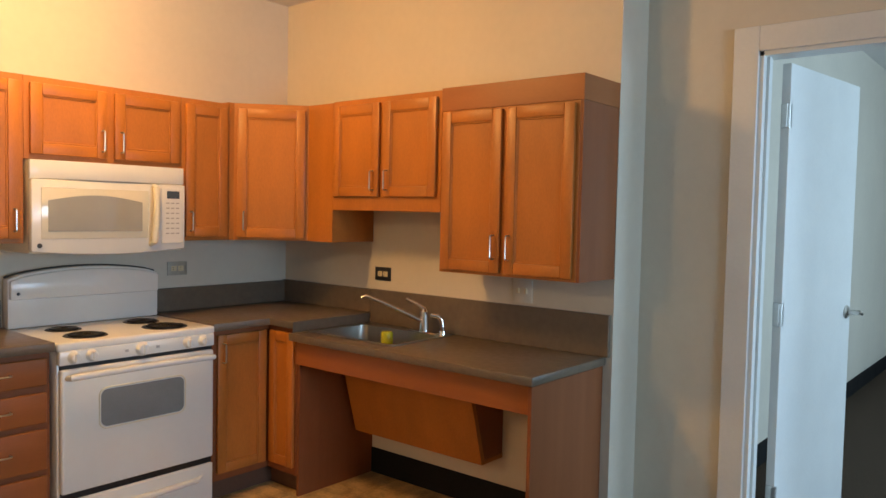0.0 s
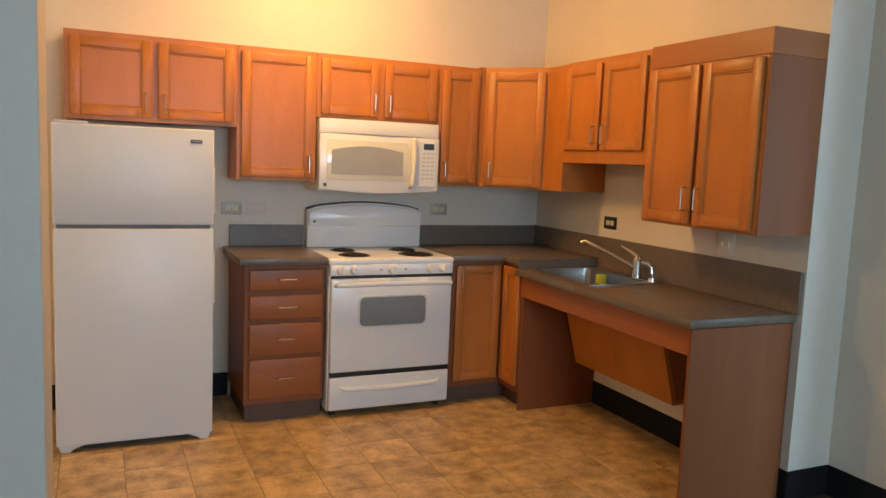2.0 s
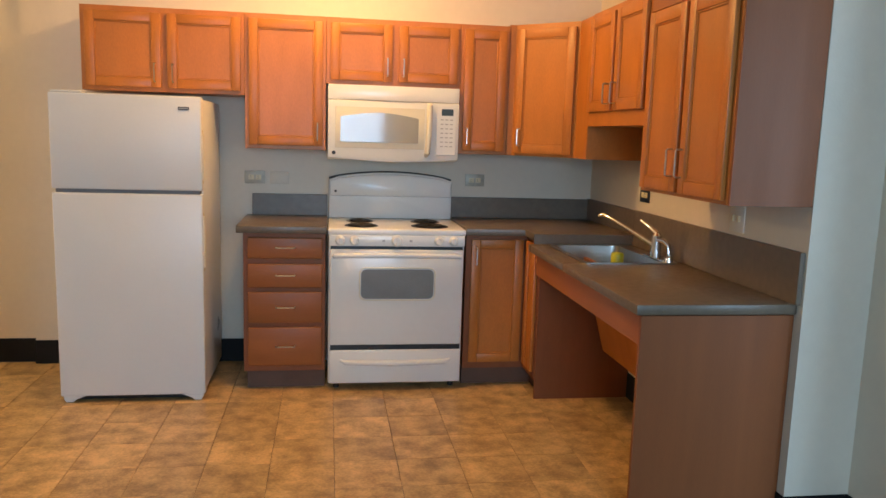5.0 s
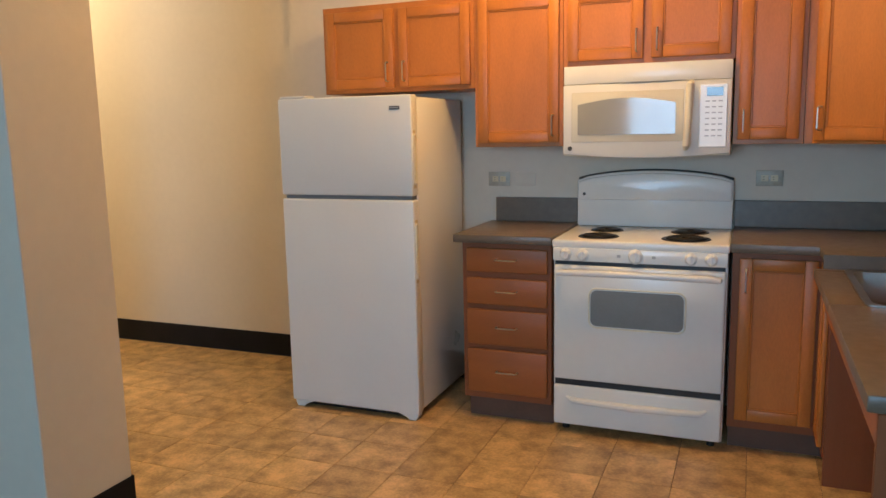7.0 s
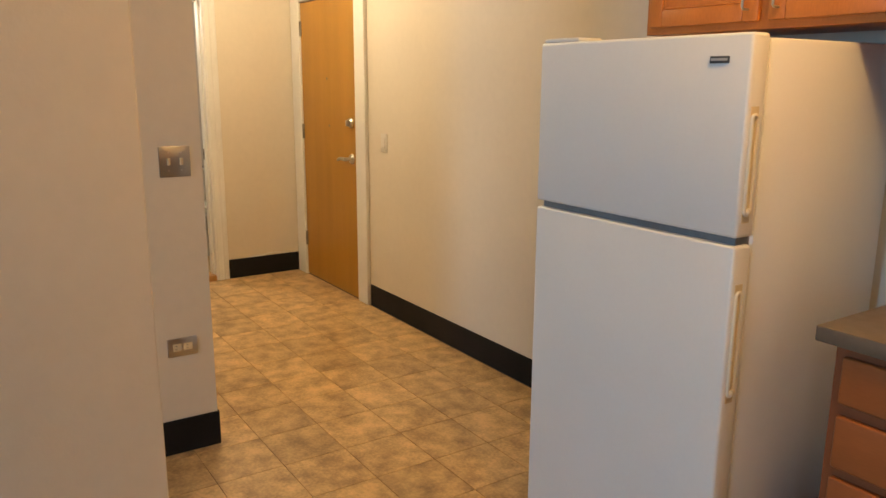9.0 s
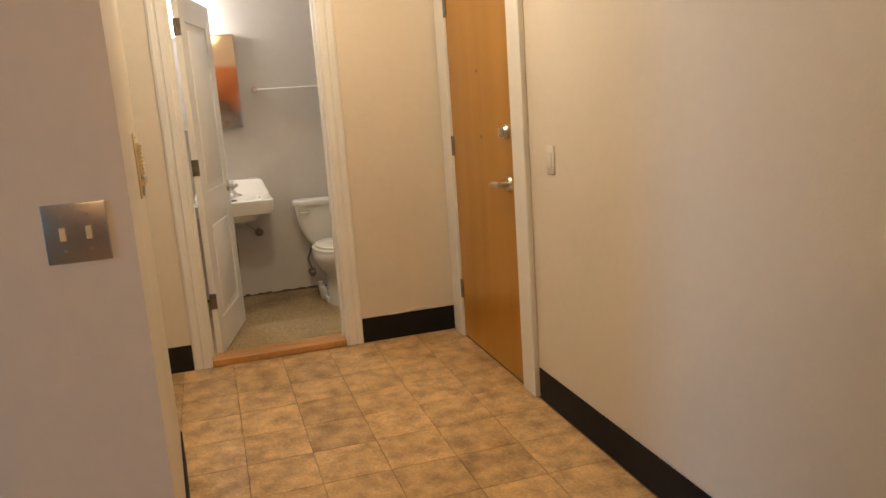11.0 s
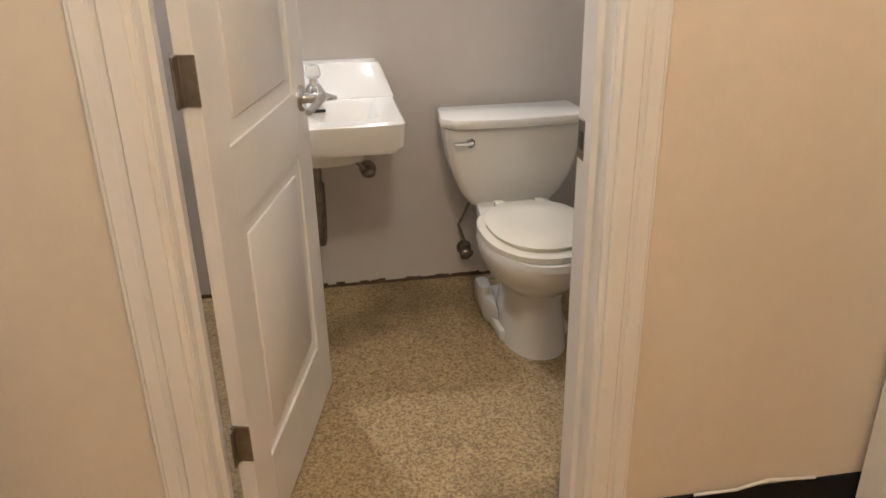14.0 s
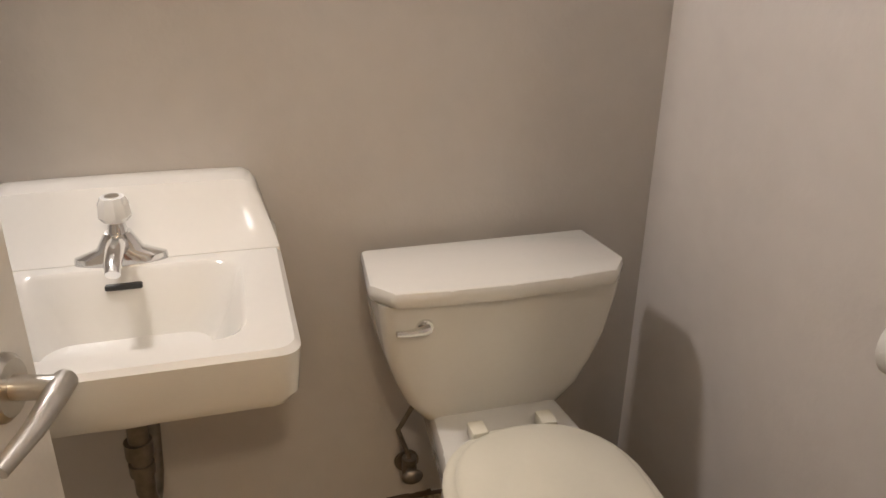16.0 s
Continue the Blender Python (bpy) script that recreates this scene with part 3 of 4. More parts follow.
# sink-side wall cabinets
XF = 2.905
c = thing("wall_cabinet", LABW + "doors above the sink", "cabinet", (X_E, 3.47, 1.55), group="kitchen wall cabinets")
Shape().box(XF, 3.082, 1.55, X_E - 0.001, 3.861, 2.145, 0.0015, 1).done("body", M_WOOD, c)
cab_door(c, (XF, 3.845), (XF, 3.495), 1.625, 2.115, (-1, 0), (0.90, 1.66, 1.76))
cab_door(c, (XF, 3.465), (XF, 3.105), 1.625, 2.115, (-1, 0), (0.10, 1.66, 1.76))
c = thing("wall_cabinet", "tall orange-stained maple wall cabinet with low-hung doors", "cabinet", (X_E, 2.69, 1.26), group="kitchen wall cabinets")
Shape().box(XF, 2.318, 1.26, X_E - 0.001, 3.081, 2.04, 0.0015, 1).done("body", M_WOOD, c)
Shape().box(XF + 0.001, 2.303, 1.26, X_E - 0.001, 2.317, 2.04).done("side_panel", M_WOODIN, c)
Shape().box(XF - 0.004, 2.299, 2.04, X_E - 0.001, 3.081, 2.152, 0.001, 1).done("top_fascia", M_WOODH_SHADED, c)
cab_door(c, (XF, 3.062), (XF, 2.715), 1.275, 2.03, (-1, 0), (0.92, 1.34, 1.45))
cab_door(c, (XF, 2.685), (XF, 2.335), 1.275, 2.03, (-1, 0), (0.08, 1.34, 1.45))

Z_HI, Z_LO, YB = 0.952, 0.895, 4.10
# drawer base
c = thing("drawer_cabinet", "orange-stained maple base cabinet with four drawers", "cabinet", (1.26, 4.4, 0))
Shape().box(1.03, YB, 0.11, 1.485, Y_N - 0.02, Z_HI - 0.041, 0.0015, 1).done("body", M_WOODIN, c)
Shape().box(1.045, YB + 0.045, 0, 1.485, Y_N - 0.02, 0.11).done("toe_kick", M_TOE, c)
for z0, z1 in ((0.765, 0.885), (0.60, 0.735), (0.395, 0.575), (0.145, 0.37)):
    d = part_in(c, Shape().box(1.055, YB - 0.019, z0, 1.468, YB, z1, 0.007, 3).done("drawer_front", M_WOODH_SHADED, c))
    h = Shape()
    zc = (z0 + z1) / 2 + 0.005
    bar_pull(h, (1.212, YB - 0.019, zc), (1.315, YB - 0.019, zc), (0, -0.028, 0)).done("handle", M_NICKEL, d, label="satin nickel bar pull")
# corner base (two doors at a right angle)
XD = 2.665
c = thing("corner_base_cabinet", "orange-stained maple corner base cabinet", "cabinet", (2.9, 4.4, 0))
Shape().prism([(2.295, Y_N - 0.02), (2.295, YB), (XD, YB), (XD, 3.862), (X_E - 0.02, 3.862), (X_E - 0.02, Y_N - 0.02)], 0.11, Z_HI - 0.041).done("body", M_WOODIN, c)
Shape().prism([(2.30, Y_N - 0.03), (2.30, YB + 0.05), (XD + 0.06, YB + 0.05), (XD + 0.06, 3.862), (X_E - 0.03, 3.862), (X_E - 0.03, Y_N - 0.03)], 0, 0.11).done("toe_kick", M_TOE, c)
cab_door(c, (2.325, YB), (2.635, YB), 0.15, 0.885, (0, -1), (0.09, 0.74, 0.84))
cab_door(c, (XD, YB - 0.022), (XD, 3.875), 0.15, 0.885, (-1, 0))
# knee-space end panel, apron, right end panel and sloping cover belong to the sink counter
c = thing("sink_counter", "brown laminate accessible sink counter on maple panels", "counter", (2.9, 3.1, 0))
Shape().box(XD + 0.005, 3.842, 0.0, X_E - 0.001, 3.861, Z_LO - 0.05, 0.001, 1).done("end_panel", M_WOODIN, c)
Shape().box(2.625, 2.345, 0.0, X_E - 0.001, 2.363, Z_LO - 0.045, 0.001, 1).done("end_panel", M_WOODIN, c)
Shape().box(2.645, 2.363, 0.725, 2.664, 3.842, Z_LO - 0.04, 0.001, 1).done("apron", M_WOODH_SHADED, c)
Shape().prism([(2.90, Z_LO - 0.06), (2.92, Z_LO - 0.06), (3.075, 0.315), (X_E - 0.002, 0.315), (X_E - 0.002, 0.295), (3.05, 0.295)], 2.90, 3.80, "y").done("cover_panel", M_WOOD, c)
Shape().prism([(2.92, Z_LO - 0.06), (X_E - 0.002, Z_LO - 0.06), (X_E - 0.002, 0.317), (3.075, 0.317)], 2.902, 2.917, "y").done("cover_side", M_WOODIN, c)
# counter top with a sink cut-out
SX0, SX1, SY0, SY1 = 2.70, 3.15, 3.20, 3.82
s = Shape().box(2.60, 2.33, Z_LO - 0.04, X_E - 0.002, SY0 + 0.02, Z_LO, 0.006, 2).box(2.60, SY1 - 0.02, Z_LO - 0.04, X_E - 0.002, 3.857, Z_LO, 0.006, 2)
s.box(2.60, SY0 + 0.01, Z_LO - 0.04, SX0 + 0.02, SY1 - 0.01, Z_LO - 0.0005, 0.006, 2).box(SX1 - 0.02, SY0 + 0.01, Z_LO - 0.04, X_E - 0.002, SY1 - 0.01, Z_LO - 0.0005)
s.done("counter_top", M_COUNTER, c)
Shape().box(X_E - 0.022, 2.312, Z_LO, X_E - 0.002, 3.857, 1.092, 0.002, 1).done("backsplash", M_COUNTER, c)
# main counters
c = thing("corner_counter", "brown laminate corner counter top with upstand", "counter", (2.8, 4.3, Z_HI - 0.04))
Shape().prism([(2.285, Y_N - 0.002), (2.285, 4.06), (2.635, 4.06), (2.635, 3.858), (X_E - 0.002, 3.858), (X_E - 0.002, Y_N - 0.002)], Z_HI - 0.04, Z_HI, "z", 0.004).done("counter_top", M_COUNTER, c)
Shape().box(2.632, 3.8575, Z_LO - 0.04, X_E - 0.024, 3.8615, Z_HI - 0.002).done("step_face", M_COUNTER, c)
Shape().box(2.285, Y_N - 0.022, Z_HI, X_E - 0.022, Y_N - 0.002, 1.085, 0.002, 1).box(X_E - 0.022, 3.858, Z_HI, X_E - 0.002, Y_N - 0.002, 1.09, 0.002, 1).done("backsplash", M_COUNTER, c)
c = thing("small_counter", "short brown laminate counter top with upstand", "counter", (1.25, 4.3, Z_HI - 0.04))
Shape().box(0.995, 4.06, Z_HI - 0.04, 1.492, Y_N - 0.002, Z_HI, 0.004, 2).done("counter_top", M_COUNTER, c)
Shape().box(1.03, Y_N - 0.022, Z_HI, 1.492, Y_N - 0.002, 1.085, 0.002, 1).done("backsplash", M_COUNTER, c)

# stainless sink, tap and sprayer
c = thing("kitchen_sink", "stainless steel drop-in sink in the counter", "sink", (2.9, 3.5, Z_LO))


def rrect(x0, y0, x1, y1, r, z, k=5):
    pts = []
    for cx, cy, a0 in ((x1 - r, y1 - r, 0), (x0 + r, y1 - r, 90), (x0 + r, y0 + r, 180), (x1 - r, y0 + r, 270)):
        for i in range(k + 1):
            a = radians(a0 + 90 * i / k)
            pts.append((cx + r * math.cos(a), cy + r * math.sin(a), z))
    return pts


s = Shape()
s.loft([rrect(SX0, SY0, SX1 + 0.02, SY1, 0.02, Z_LO + 0.001), rrect(SX0, SY0, SX1 + 0.02, SY1, 0.02, Z_LO + 0.006), rrect(SX0 + 0.025, SY0 + 0.025, SX1 - 0.055, SY1 - 0.025, 0.04, Z_LO + 0.004),
        rrect(SX0 + 0.035, SY0 + 0.035, SX1 - 0.065, SY1 - 0.035, 0.05, Z_LO - 0.145), rrect(SX0 + 0.07, SY0 + 0.07, SX1 - 0.10, SY1 - 0.07, 0.05, Z_LO - 0.16)], cap=False)
s.prism([(p[0], p[1]) for p in rrect(SX0 + 0.07, SY0 + 0.07, SX1 - 0.10, SY1 - 0.07, 0.05, 0)], Z_LO - 0.162, Z_LO - 0.16)
s.done("basin", M_STEEL, c)
Shape().tube([(2.88, 3.5, Z_LO - 0.16), (2.88, 3.5, Z_LO - 0.156)], [0.045, 0.04], 20).done("drain", M_CHROME, c)
c = thing("kitchen_tap", "chrome single-lever kitchen tap with swivel spout", "tap", (3.10, 3.40, Z_LO))
xt, yt = 3.125, 3.36
s = Shape().box(xt - 0.028, yt - 0.10, Z_LO + 0.005, xt + 0.028, yt + 0.10, Z_LO + 0.014, 0.004, 2)
s.tube([(xt, yt, Z_LO + 0.012), (xt, yt, Z_LO + 0.07), (xt, yt, Z_LO + 0.12), (xt, yt, Z_LO + 0.135)], [0.027, 0.024, 0.024, 0.012], 20)
s.done("body", M_CHROME, c)
Shape().tube([(xt, yt, Z_LO + 0.06), (xt - 0.05, yt + 0.07, Z_LO + 0.10), (xt - 0.14, yt + 0.19, Z_LO + 0.165), (xt - 0.19, yt + 0.255, Z_LO + 0.195), (xt - 0.205, yt + 0.275, Z_LO + 0.185)],
             [0.015, 0.012, 0.0105, 0.011, 0.012], 14).done("spout", M_CHROME, c)
Shape().tube([(xt, yt, Z_LO + 0.13), (xt - 0.02, yt + 0.03, Z_LO + 0.155), (xt - 0.05, yt + 0.09, Z_LO + 0.185)], [0.014, 0.010, 0.007], 12).done("lever", M_CHROME, c)
c = thing("sink_sprayer", "chrome side sprayer beside the tap", "sprayer", (3.11, 3.21, Z_LO))
s = Shape().tube([(3.14, 3.245, Z_LO), (3.14, 3.245, Z_LO + 0.025), (3.14, 3.245, Z_LO + 0.03)], [0.022, 0.018, 0.013], 16)
s.tube([(3.14, 3.245, Z_LO + 0.03), (3.135, 3.25, Z_LO + 0.085), (3.12, 3.265, Z_LO + 0.105), (3.09, 3.285, Z_LO + 0.11)], [0.012, 0.014, 0.013, 0.010], 14)
s.done("body", M_CHROME, c)
c = thing("dish_bottle", "yellow and green can standing in the sink", "can", (2.98, 3.50, Z_LO - 0.157))
Shape().tube([(2.98, 3.50, Z_LO - 0.158), (2.98, 3.50, Z_LO - 0.15), (2.98, 3.50, Z_LO + 0.0), (2.98, 3.50, Z_LO + 0.01)], [0.028, 0.033, 0.033, 0.028], 20).done("can", M_YELLOW, c)
Shape().tube([(2.98, 3.50, Z_LO - 0.145), (2.98, 3.50, Z_LO - 0.10)], 0.0335, 20).done("label_band", M_GREENLABEL, c)


# range
RX0, RX1, RF = 1.503, 2.278, 4.045
c = thing("range", "white freestanding electric coil range with oven", "range", (1.89, 4.35, 0))
Shape().box(RX0, RF + 0.03, 0.04, RX1, Y_N - 0.03, 0.905, 0.004, 2).done("body", M_WHITE, c)
for x in (RX0 + 0.05, RX1 - 0.05):
    for y in (RF + 0.08, Y_N - 0.1):
        Shape().tube([(x, y, 0), (x, y, 0.045)], 0.018, 12).done("foot", M_BLACK, c)
Shape().box(RX0 - 0.006, RF + 0.004, 0.905, RX1 + 0.006, Y_N - 0.07, 0.945, 0.012, 3).done("cooktop", M_WHITE, c)
Shape().box(RX0, RF + 0.001, 0.845, RX1, RF + 0.04, 0.91, 0.008, 2).done("control_panel", M_WHITE, c)
Shape().box(RX0 + 0.006, RF - 0.005, 0.272, RX1 - 0.006, RF + 0.03, 0.828, 0.012, 3).done("oven_door", M_WHITE, c)
Shape().box(RX0 + 0.01, RF + 0.012, 0.825, RX1 - 0.01, RF + 0.04, 0.85).done("gap", M_BLACK, c)
Shape().box(RX0 + 0.012, RF + 0.008, 0.243, RX1 - 0.012, RF + 0.04, 0.275).done("gap", M_BLACK, c)
Shape().prism([(p[0], p[1]) for p in rrect(1.685, 0.545, 2.10, 0.715, 0.03, 0)], RF - 0.0075, RF - 0.004, "y").done("oven_window", M_GREYGLASS, c)
s = Shape()
pr = [(p[0], p[1]) for p in rrect(1.677, 0.537, 2.108, 0.723, 0.035, 0)]
for (a, b), (a2, b2) in zip(pr, pr[1:] + pr[:1]):
    s.tube([(a, RF - 0.006, b), (a2, RF - 0.006, b2)], 0.004, 8)
s.done("window_rim", M_CREAM, c)
s = Shape().tube([(RX0 + 0.03, RF - 0.008, 0.79), (RX0 + 0.035, RF - 0.045, 0.797), (RX0 + 0.07, RF - 0.05, 0.80), (1.89, RF - 0.052, 0.803), (RX1 - 0.07, RF - 0.05, 0.80), (RX1 - 0.035, RF - 0.045, 0.797), (RX1 - 0.03, RF - 0.008, 0.79)], [0.012, 0.014, 0.015, 0.015, 0.015, 0.014, 0.012], 12)
s.done("oven_handle", M_WHITE, c)
s = Shape().box(RX0 + 0.006, RF - 0.003, 0.045, RX1 - 0.006, RF + 0.03, 0.243, 0.01, 3)
s.tube([(RX0 + 0.07, RF - 0.002, 0.185), (RX0 + 0.10, RF - 0.012, 0.172), (1.89, RF - 0.014, 0.165), (RX1 - 0.10, RF - 0.012, 0.172), (RX1 - 0.07, RF - 0.002, 0.185)], [0.008, 0.014, 0.017, 0.014, 0.008], 10)
s.done("drawer", M_WHITE, c)
# back guard with an arched top
arch = [(RX0, 0.945), (RX1, 0.945), (RX1, 1.185)] + [(RX1 - (RX1 - RX0) * k / 14, 1.19 + 0.045 * math.sin(math.pi * k / 14) ** 0.7) for k in range(1, 14)] + [(RX0, 1.185)]
Shape().prism(arch, Y_N - 0.075, Y_N - 0.015, "y", 0.006).done("back_guard", M_WHITE, c)
Shape().prism([(RX0 + 0.006, 1.085), (RX1 - 0.006, 1.085), (RX1 - 0.006, 1.178)] + [(RX1 - 0.006 - (RX1 - RX0 - 0.012) * k / 14, 1.18 + 0.043 * math.sin(math.pi * k / 14) ** 0.7) for k in range(1, 14)] + [(RX0 + 0.006, 1.178)], Y_N - 0.095, Y_N - 0.07, "y", 0.008).done("guard_face", M_WHITE, c)
s = Shape()
for k in range(14):
    f0, f1 = k / 14, (k + 1) / 14
    s.tube([(RX0 + (RX1 - RX0) * f0, Y_N - 0.03, 1.192 + 0.045 * max(0, math.sin(math.pi * f0)) ** 0.7), (RX0 + (RX1 - RX0) * f1, Y_N - 0.03, 1.192 + 0.045 * max(0, math.sin(math.pi * f1)) ** 0.7)], 0.006, 6)
s.done("guard_gasket", M_GAP, c)
Shape().tube([(RX0 + 0.04, Y_N - 0.094, 1.115), (RX0 + 0.04, Y_N - 0.098, 1.115)], 0.008, 12).done("badge", M_GAP, c)
for bx, y, big in ((1.69, 4.20, 0.085), (1.69, 4.43, 0.070), (2.09, 4.20, 0.098), (2.09, 4.43, 0.078)):
    rim = [oval(bx, y, z, r, r, 32) for r, z in ((big + 0.012, 0.9452), (big + 0.009, 0.948), (big + 0.002, 0.9478), (big - 0.02, 0.9458))]
    b = part_in(c, Shape().loft(rim).done("drip_bowl", M_COIL, c))
    pts = [(bx + (0.016 + (big - 0.022) * k / 90) * math.cos(k * 0.42), y + (0.016 + (big - 0.022) * k / 90) * math.sin(k * 0.42), 0.9505) for k in range(91)]
    Shape().tube(pts, 0.0042, 6).done("coil", M_COIL, b)
for x, r in ((1.565, 0.023), (1.645, 0.023), (1.885, 0.029), (2.125, 0.023), (2.21, 0.023)):
    k = part_in(c, Shape().tube([(x, RF + 0.002, 0.878), (x, RF - 0.006, 0.878), (x, RF - 0.022, 0.878), (x, RF - 0.026, 0.878)], [r + 0.006, r, r * 0.9, r * 0.7], 20).box(x - 0.005, RF - 0.032, 0.878 - r * 0.85, x + 0.005, RF - 0.02, 0.878 + r * 0.85, 0.002, 1).done("knob", M_WHITE, c))
for x in (1.81, 1.965):
    Shape().box(x - 0.008, RF - 0.0005, 0.872, x + 0.008, RF + 0.002, 0.884).done("dial_mark", M_GREY, c)

# microwave
MF, MZ0, MZ1 = 4.285, 1.302, 1.752
c = thing("microwave", "white over-the-range microwave under the cabinet", "microwave", (1.885, 4.5, MZ0))
MX0, MX1 = 1.492, 2.262
Shape().box(MX0, MF + 0.04, MZ0 + 0.02, MX1, Y_N - 0.003, MZ1, 0.006, 2).done("body", M_CREAM, c)
bow = lambda f: 0.022 * math.sin(math.pi * f)
prof = [(MX0 + (MX1 - MX0) * k / 16, MF + 0.028 - bow(k / 16)) for k in range(17)] + [(MX1, MF + 0.06), (MX0, MF + 0.06)]
Shape().prism(prof, MZ1 - 0.085, MZ1, "z", 0.003).done("vent_grille", M_WHITE, c)
low = [(MX0, MZ1 - 0.088), (MX1, MZ1 - 0.088), (MX1, MZ0 + 0.03)] + [(MX1 - (MX1 - MX0) * k / 12, MZ0 + 0.03 - 0.02 * math.sin(math.pi * k / 12)) for k in range(1, 12)] + [(MX0, MZ0 + 0.03)]
Shape().prism(low, MF + 0.012, MF + 0.058, "y", 0.008).done("door", M_WHITE, c)
wx0, wx1, wz0, wz1 = 1.565, 2.02, 1.425, 1.568
warc = [(wx0, wz0), (wx1, wz0), (wx1, wz1)] + [(wx1 - (wx1 - wx0) * k / 12, wz1 + 0.028 * math.sin(math.pi * k / 12)) for k in range(1, 12)] + [(wx0, wz1)]
Shape().prism([(wx0 - 0.03, wz0 - 0.035), (wx1 + 0.035, wz0 - 0.035), (wx1 + 0.035, wz1 + 0.058), (wx0 - 0.03, wz1 + 0.058)], MF + 0.0095, MF + 0.013, "y", 0.003).done("glossy_door_face", mat("glossy_cream_face", (0.74, 0.70, 0.58), 0.06, vary=0.03), c)
Shape().prism(warc, MF + 0.0065, MF + 0.0105, "y").done("window", M_MWGLASS, c)
Shape().tube([(2.085, MF + 0.012, 1.655), (2.082, MF - 0.02, 1.645), (2.08, MF - 0.028, 1.52), (2.072, MF - 0.02, 1.37), (2.068, MF + 0.012, 1.355)], [0.012, 0.016, 0.017, 0.016, 0.012], 14).done("door_handle", M_CREAM, c)
Shape().box(2.125, MF + 0.008, 1.36, 2.245, MF + 0.014, 1.645, 0.003, 1).done("keypad", M_WHITE, c)
Shape().box(2.155, MF + 0.005, 1.592, 2.225, MF + 0.010, 1.63, 0.001, 1).done("display", M_LCD, c)
s = Shape()
for r in range(7):
    for q in range(3):
        s.box(2.15 + q * 0.028, MF + 0.0065, 1.565 - r * 0.026, 2.15 + q * 0.028 + 0.018, MF + 0.0085, 1.565 - r * 0.026 + 0.006)
s.done("key_print", M_GREY, c, kind="stuff")
Shape().tube([(1.527, MF + 0.013, 1.36), (1.527, MF + 0.008, 1.36)], 0.011, 16).done("badge", M_GAP, c)

# refrigerator
FX0, FX1, FF, FZ = 0.095, 0.842, 3.935, 1.635
c = thing("refrigerator", "white textured top-freezer refrigerator", "refrigerator", (0.475, 4.3, 0))
Shape().box(FX0 + 0.004, FF + 0.075, 0.045, FX1 - 0.004, 4.62, FZ - 0.01, 0.008, 2).done("case", M_FRIDGE, c)
Shape().box(FX0, FF, 1.148, FX1, FF + 0.066, FZ, 0.009, 3).done("freezer_door", M_FRIDGE, c)
Shape().box(FX0, FF, 0.036, FX1, FF + 0.066, 1.128, 0.009, 3).done("fridge_door", M_FRIDGE, c)
Shape().box(FX0 + 0.015, FF + 0.02, 0.07, FX1 - 0.015, FF + 0.08, FZ - 0.015).done("gasket", mat("grey_gasket", (0.20, 0.20, 0.20), 0.6), c)
Shape().box(FX0 + 0.03, FF + 0.05, 0.005, FX1 - 0.03, FF + 0.10, 0.045).done("toe_grille", M_BLACK, c)
for x0, x1, k in ((FX0 + 0.012, FX0 + 0.13, 1), (FX1 - 0.13, FX1 - 0.012, -1)):
    lo, hi = (x0, x1) if k > 0 else (x1, x0)
    Shape().prism([(lo, 0.035), (hi, 0.035), (hi - k * 0.03, 0.024), (lo + k * 0.06, 0.012), (lo + k * 0.05, 0.0), (lo + k * 0.012, 0.0), (lo, 0.02)], FF + 0.012, FF + 0.07, "y", 0.003).done("foot_cover", M_FRIDGE, c)
Shape().box(FX0 + 0.01, FF + 0.005, FZ, FX0 + 0.16, FF + 0.10, FZ + 0.012, 0.005, 2).done("hinge_cover", M_WHITE, c)
Shape().box(FX1 - 0.115, FF - 0.003, 1.565, FX1 - 0.06, FF + 0.001, 1.582, 0.001, 1).done("badge", M_GAP, c)
Shape().box(FX1 - 0.111, FF - 0.004, 1.571, FX1 - 0.064, FF - 0.002, 1.577).done("badge_print", M_GREY, c)
for z0, z1 in ((1.205, 1.445), (0.735, 1.01)):
    # Flush plate in darker cream: the shade inside the handle slot, as colour.
    Shape().box(FX1 - 0.002, FF + 0.014, z0 - 0.02, FX1 + 0.001, FF + 0.044, z1 + 0.02, 0.001, 1).done("handle_recess_shade", M_IVORY, c)
    s = Shape()
    loop = [(FX1 + 0.003, p[0], p[1]) for p in rrect(FF + 0.018, z0, FF + 0.040, z1, 0.0105, 0)]
    s.tube(loop + loop[:1], 0.0045, 8)
    s.ball(FX1 + 0.005, FF + 0.029, z0 + 0.008, 0.006, 0.009, 0.010)
    s.done("handle", M_CREAM, c)


# ---------------- plates on the walls ----------------
def plate(name, label, cat, at, n, w, h, material, parts=(), group=""):
    """A cover plate centred at a point, facing n ('-y', '+y', '-x', '+x'), with small parts (kind, du, dv, w, h, depth, material)."""
    turn = {"-y": 0, "+x": 90, "+y": 180, "-x": -90}[n]
    p = thing(name, label, cat, (0, 0, 0), group)
    Shape().box(-w / 2, -0.006, -h / 2, w / 2, 0.0, h / 2, 0.0025, 2).done("cover", material, p)
    for k, du, dv, pw, ph, dp, pm in parts:
        Shape().box(du - pw / 2, -0.006 - dp, dv - ph / 2, du + pw / 2, -0.005, dv + ph / 2, min(0.001, dp / 3), 1).done(k, pm, p)
    p.matrix_world = pose(*at, 0, 0, turn)
    return p


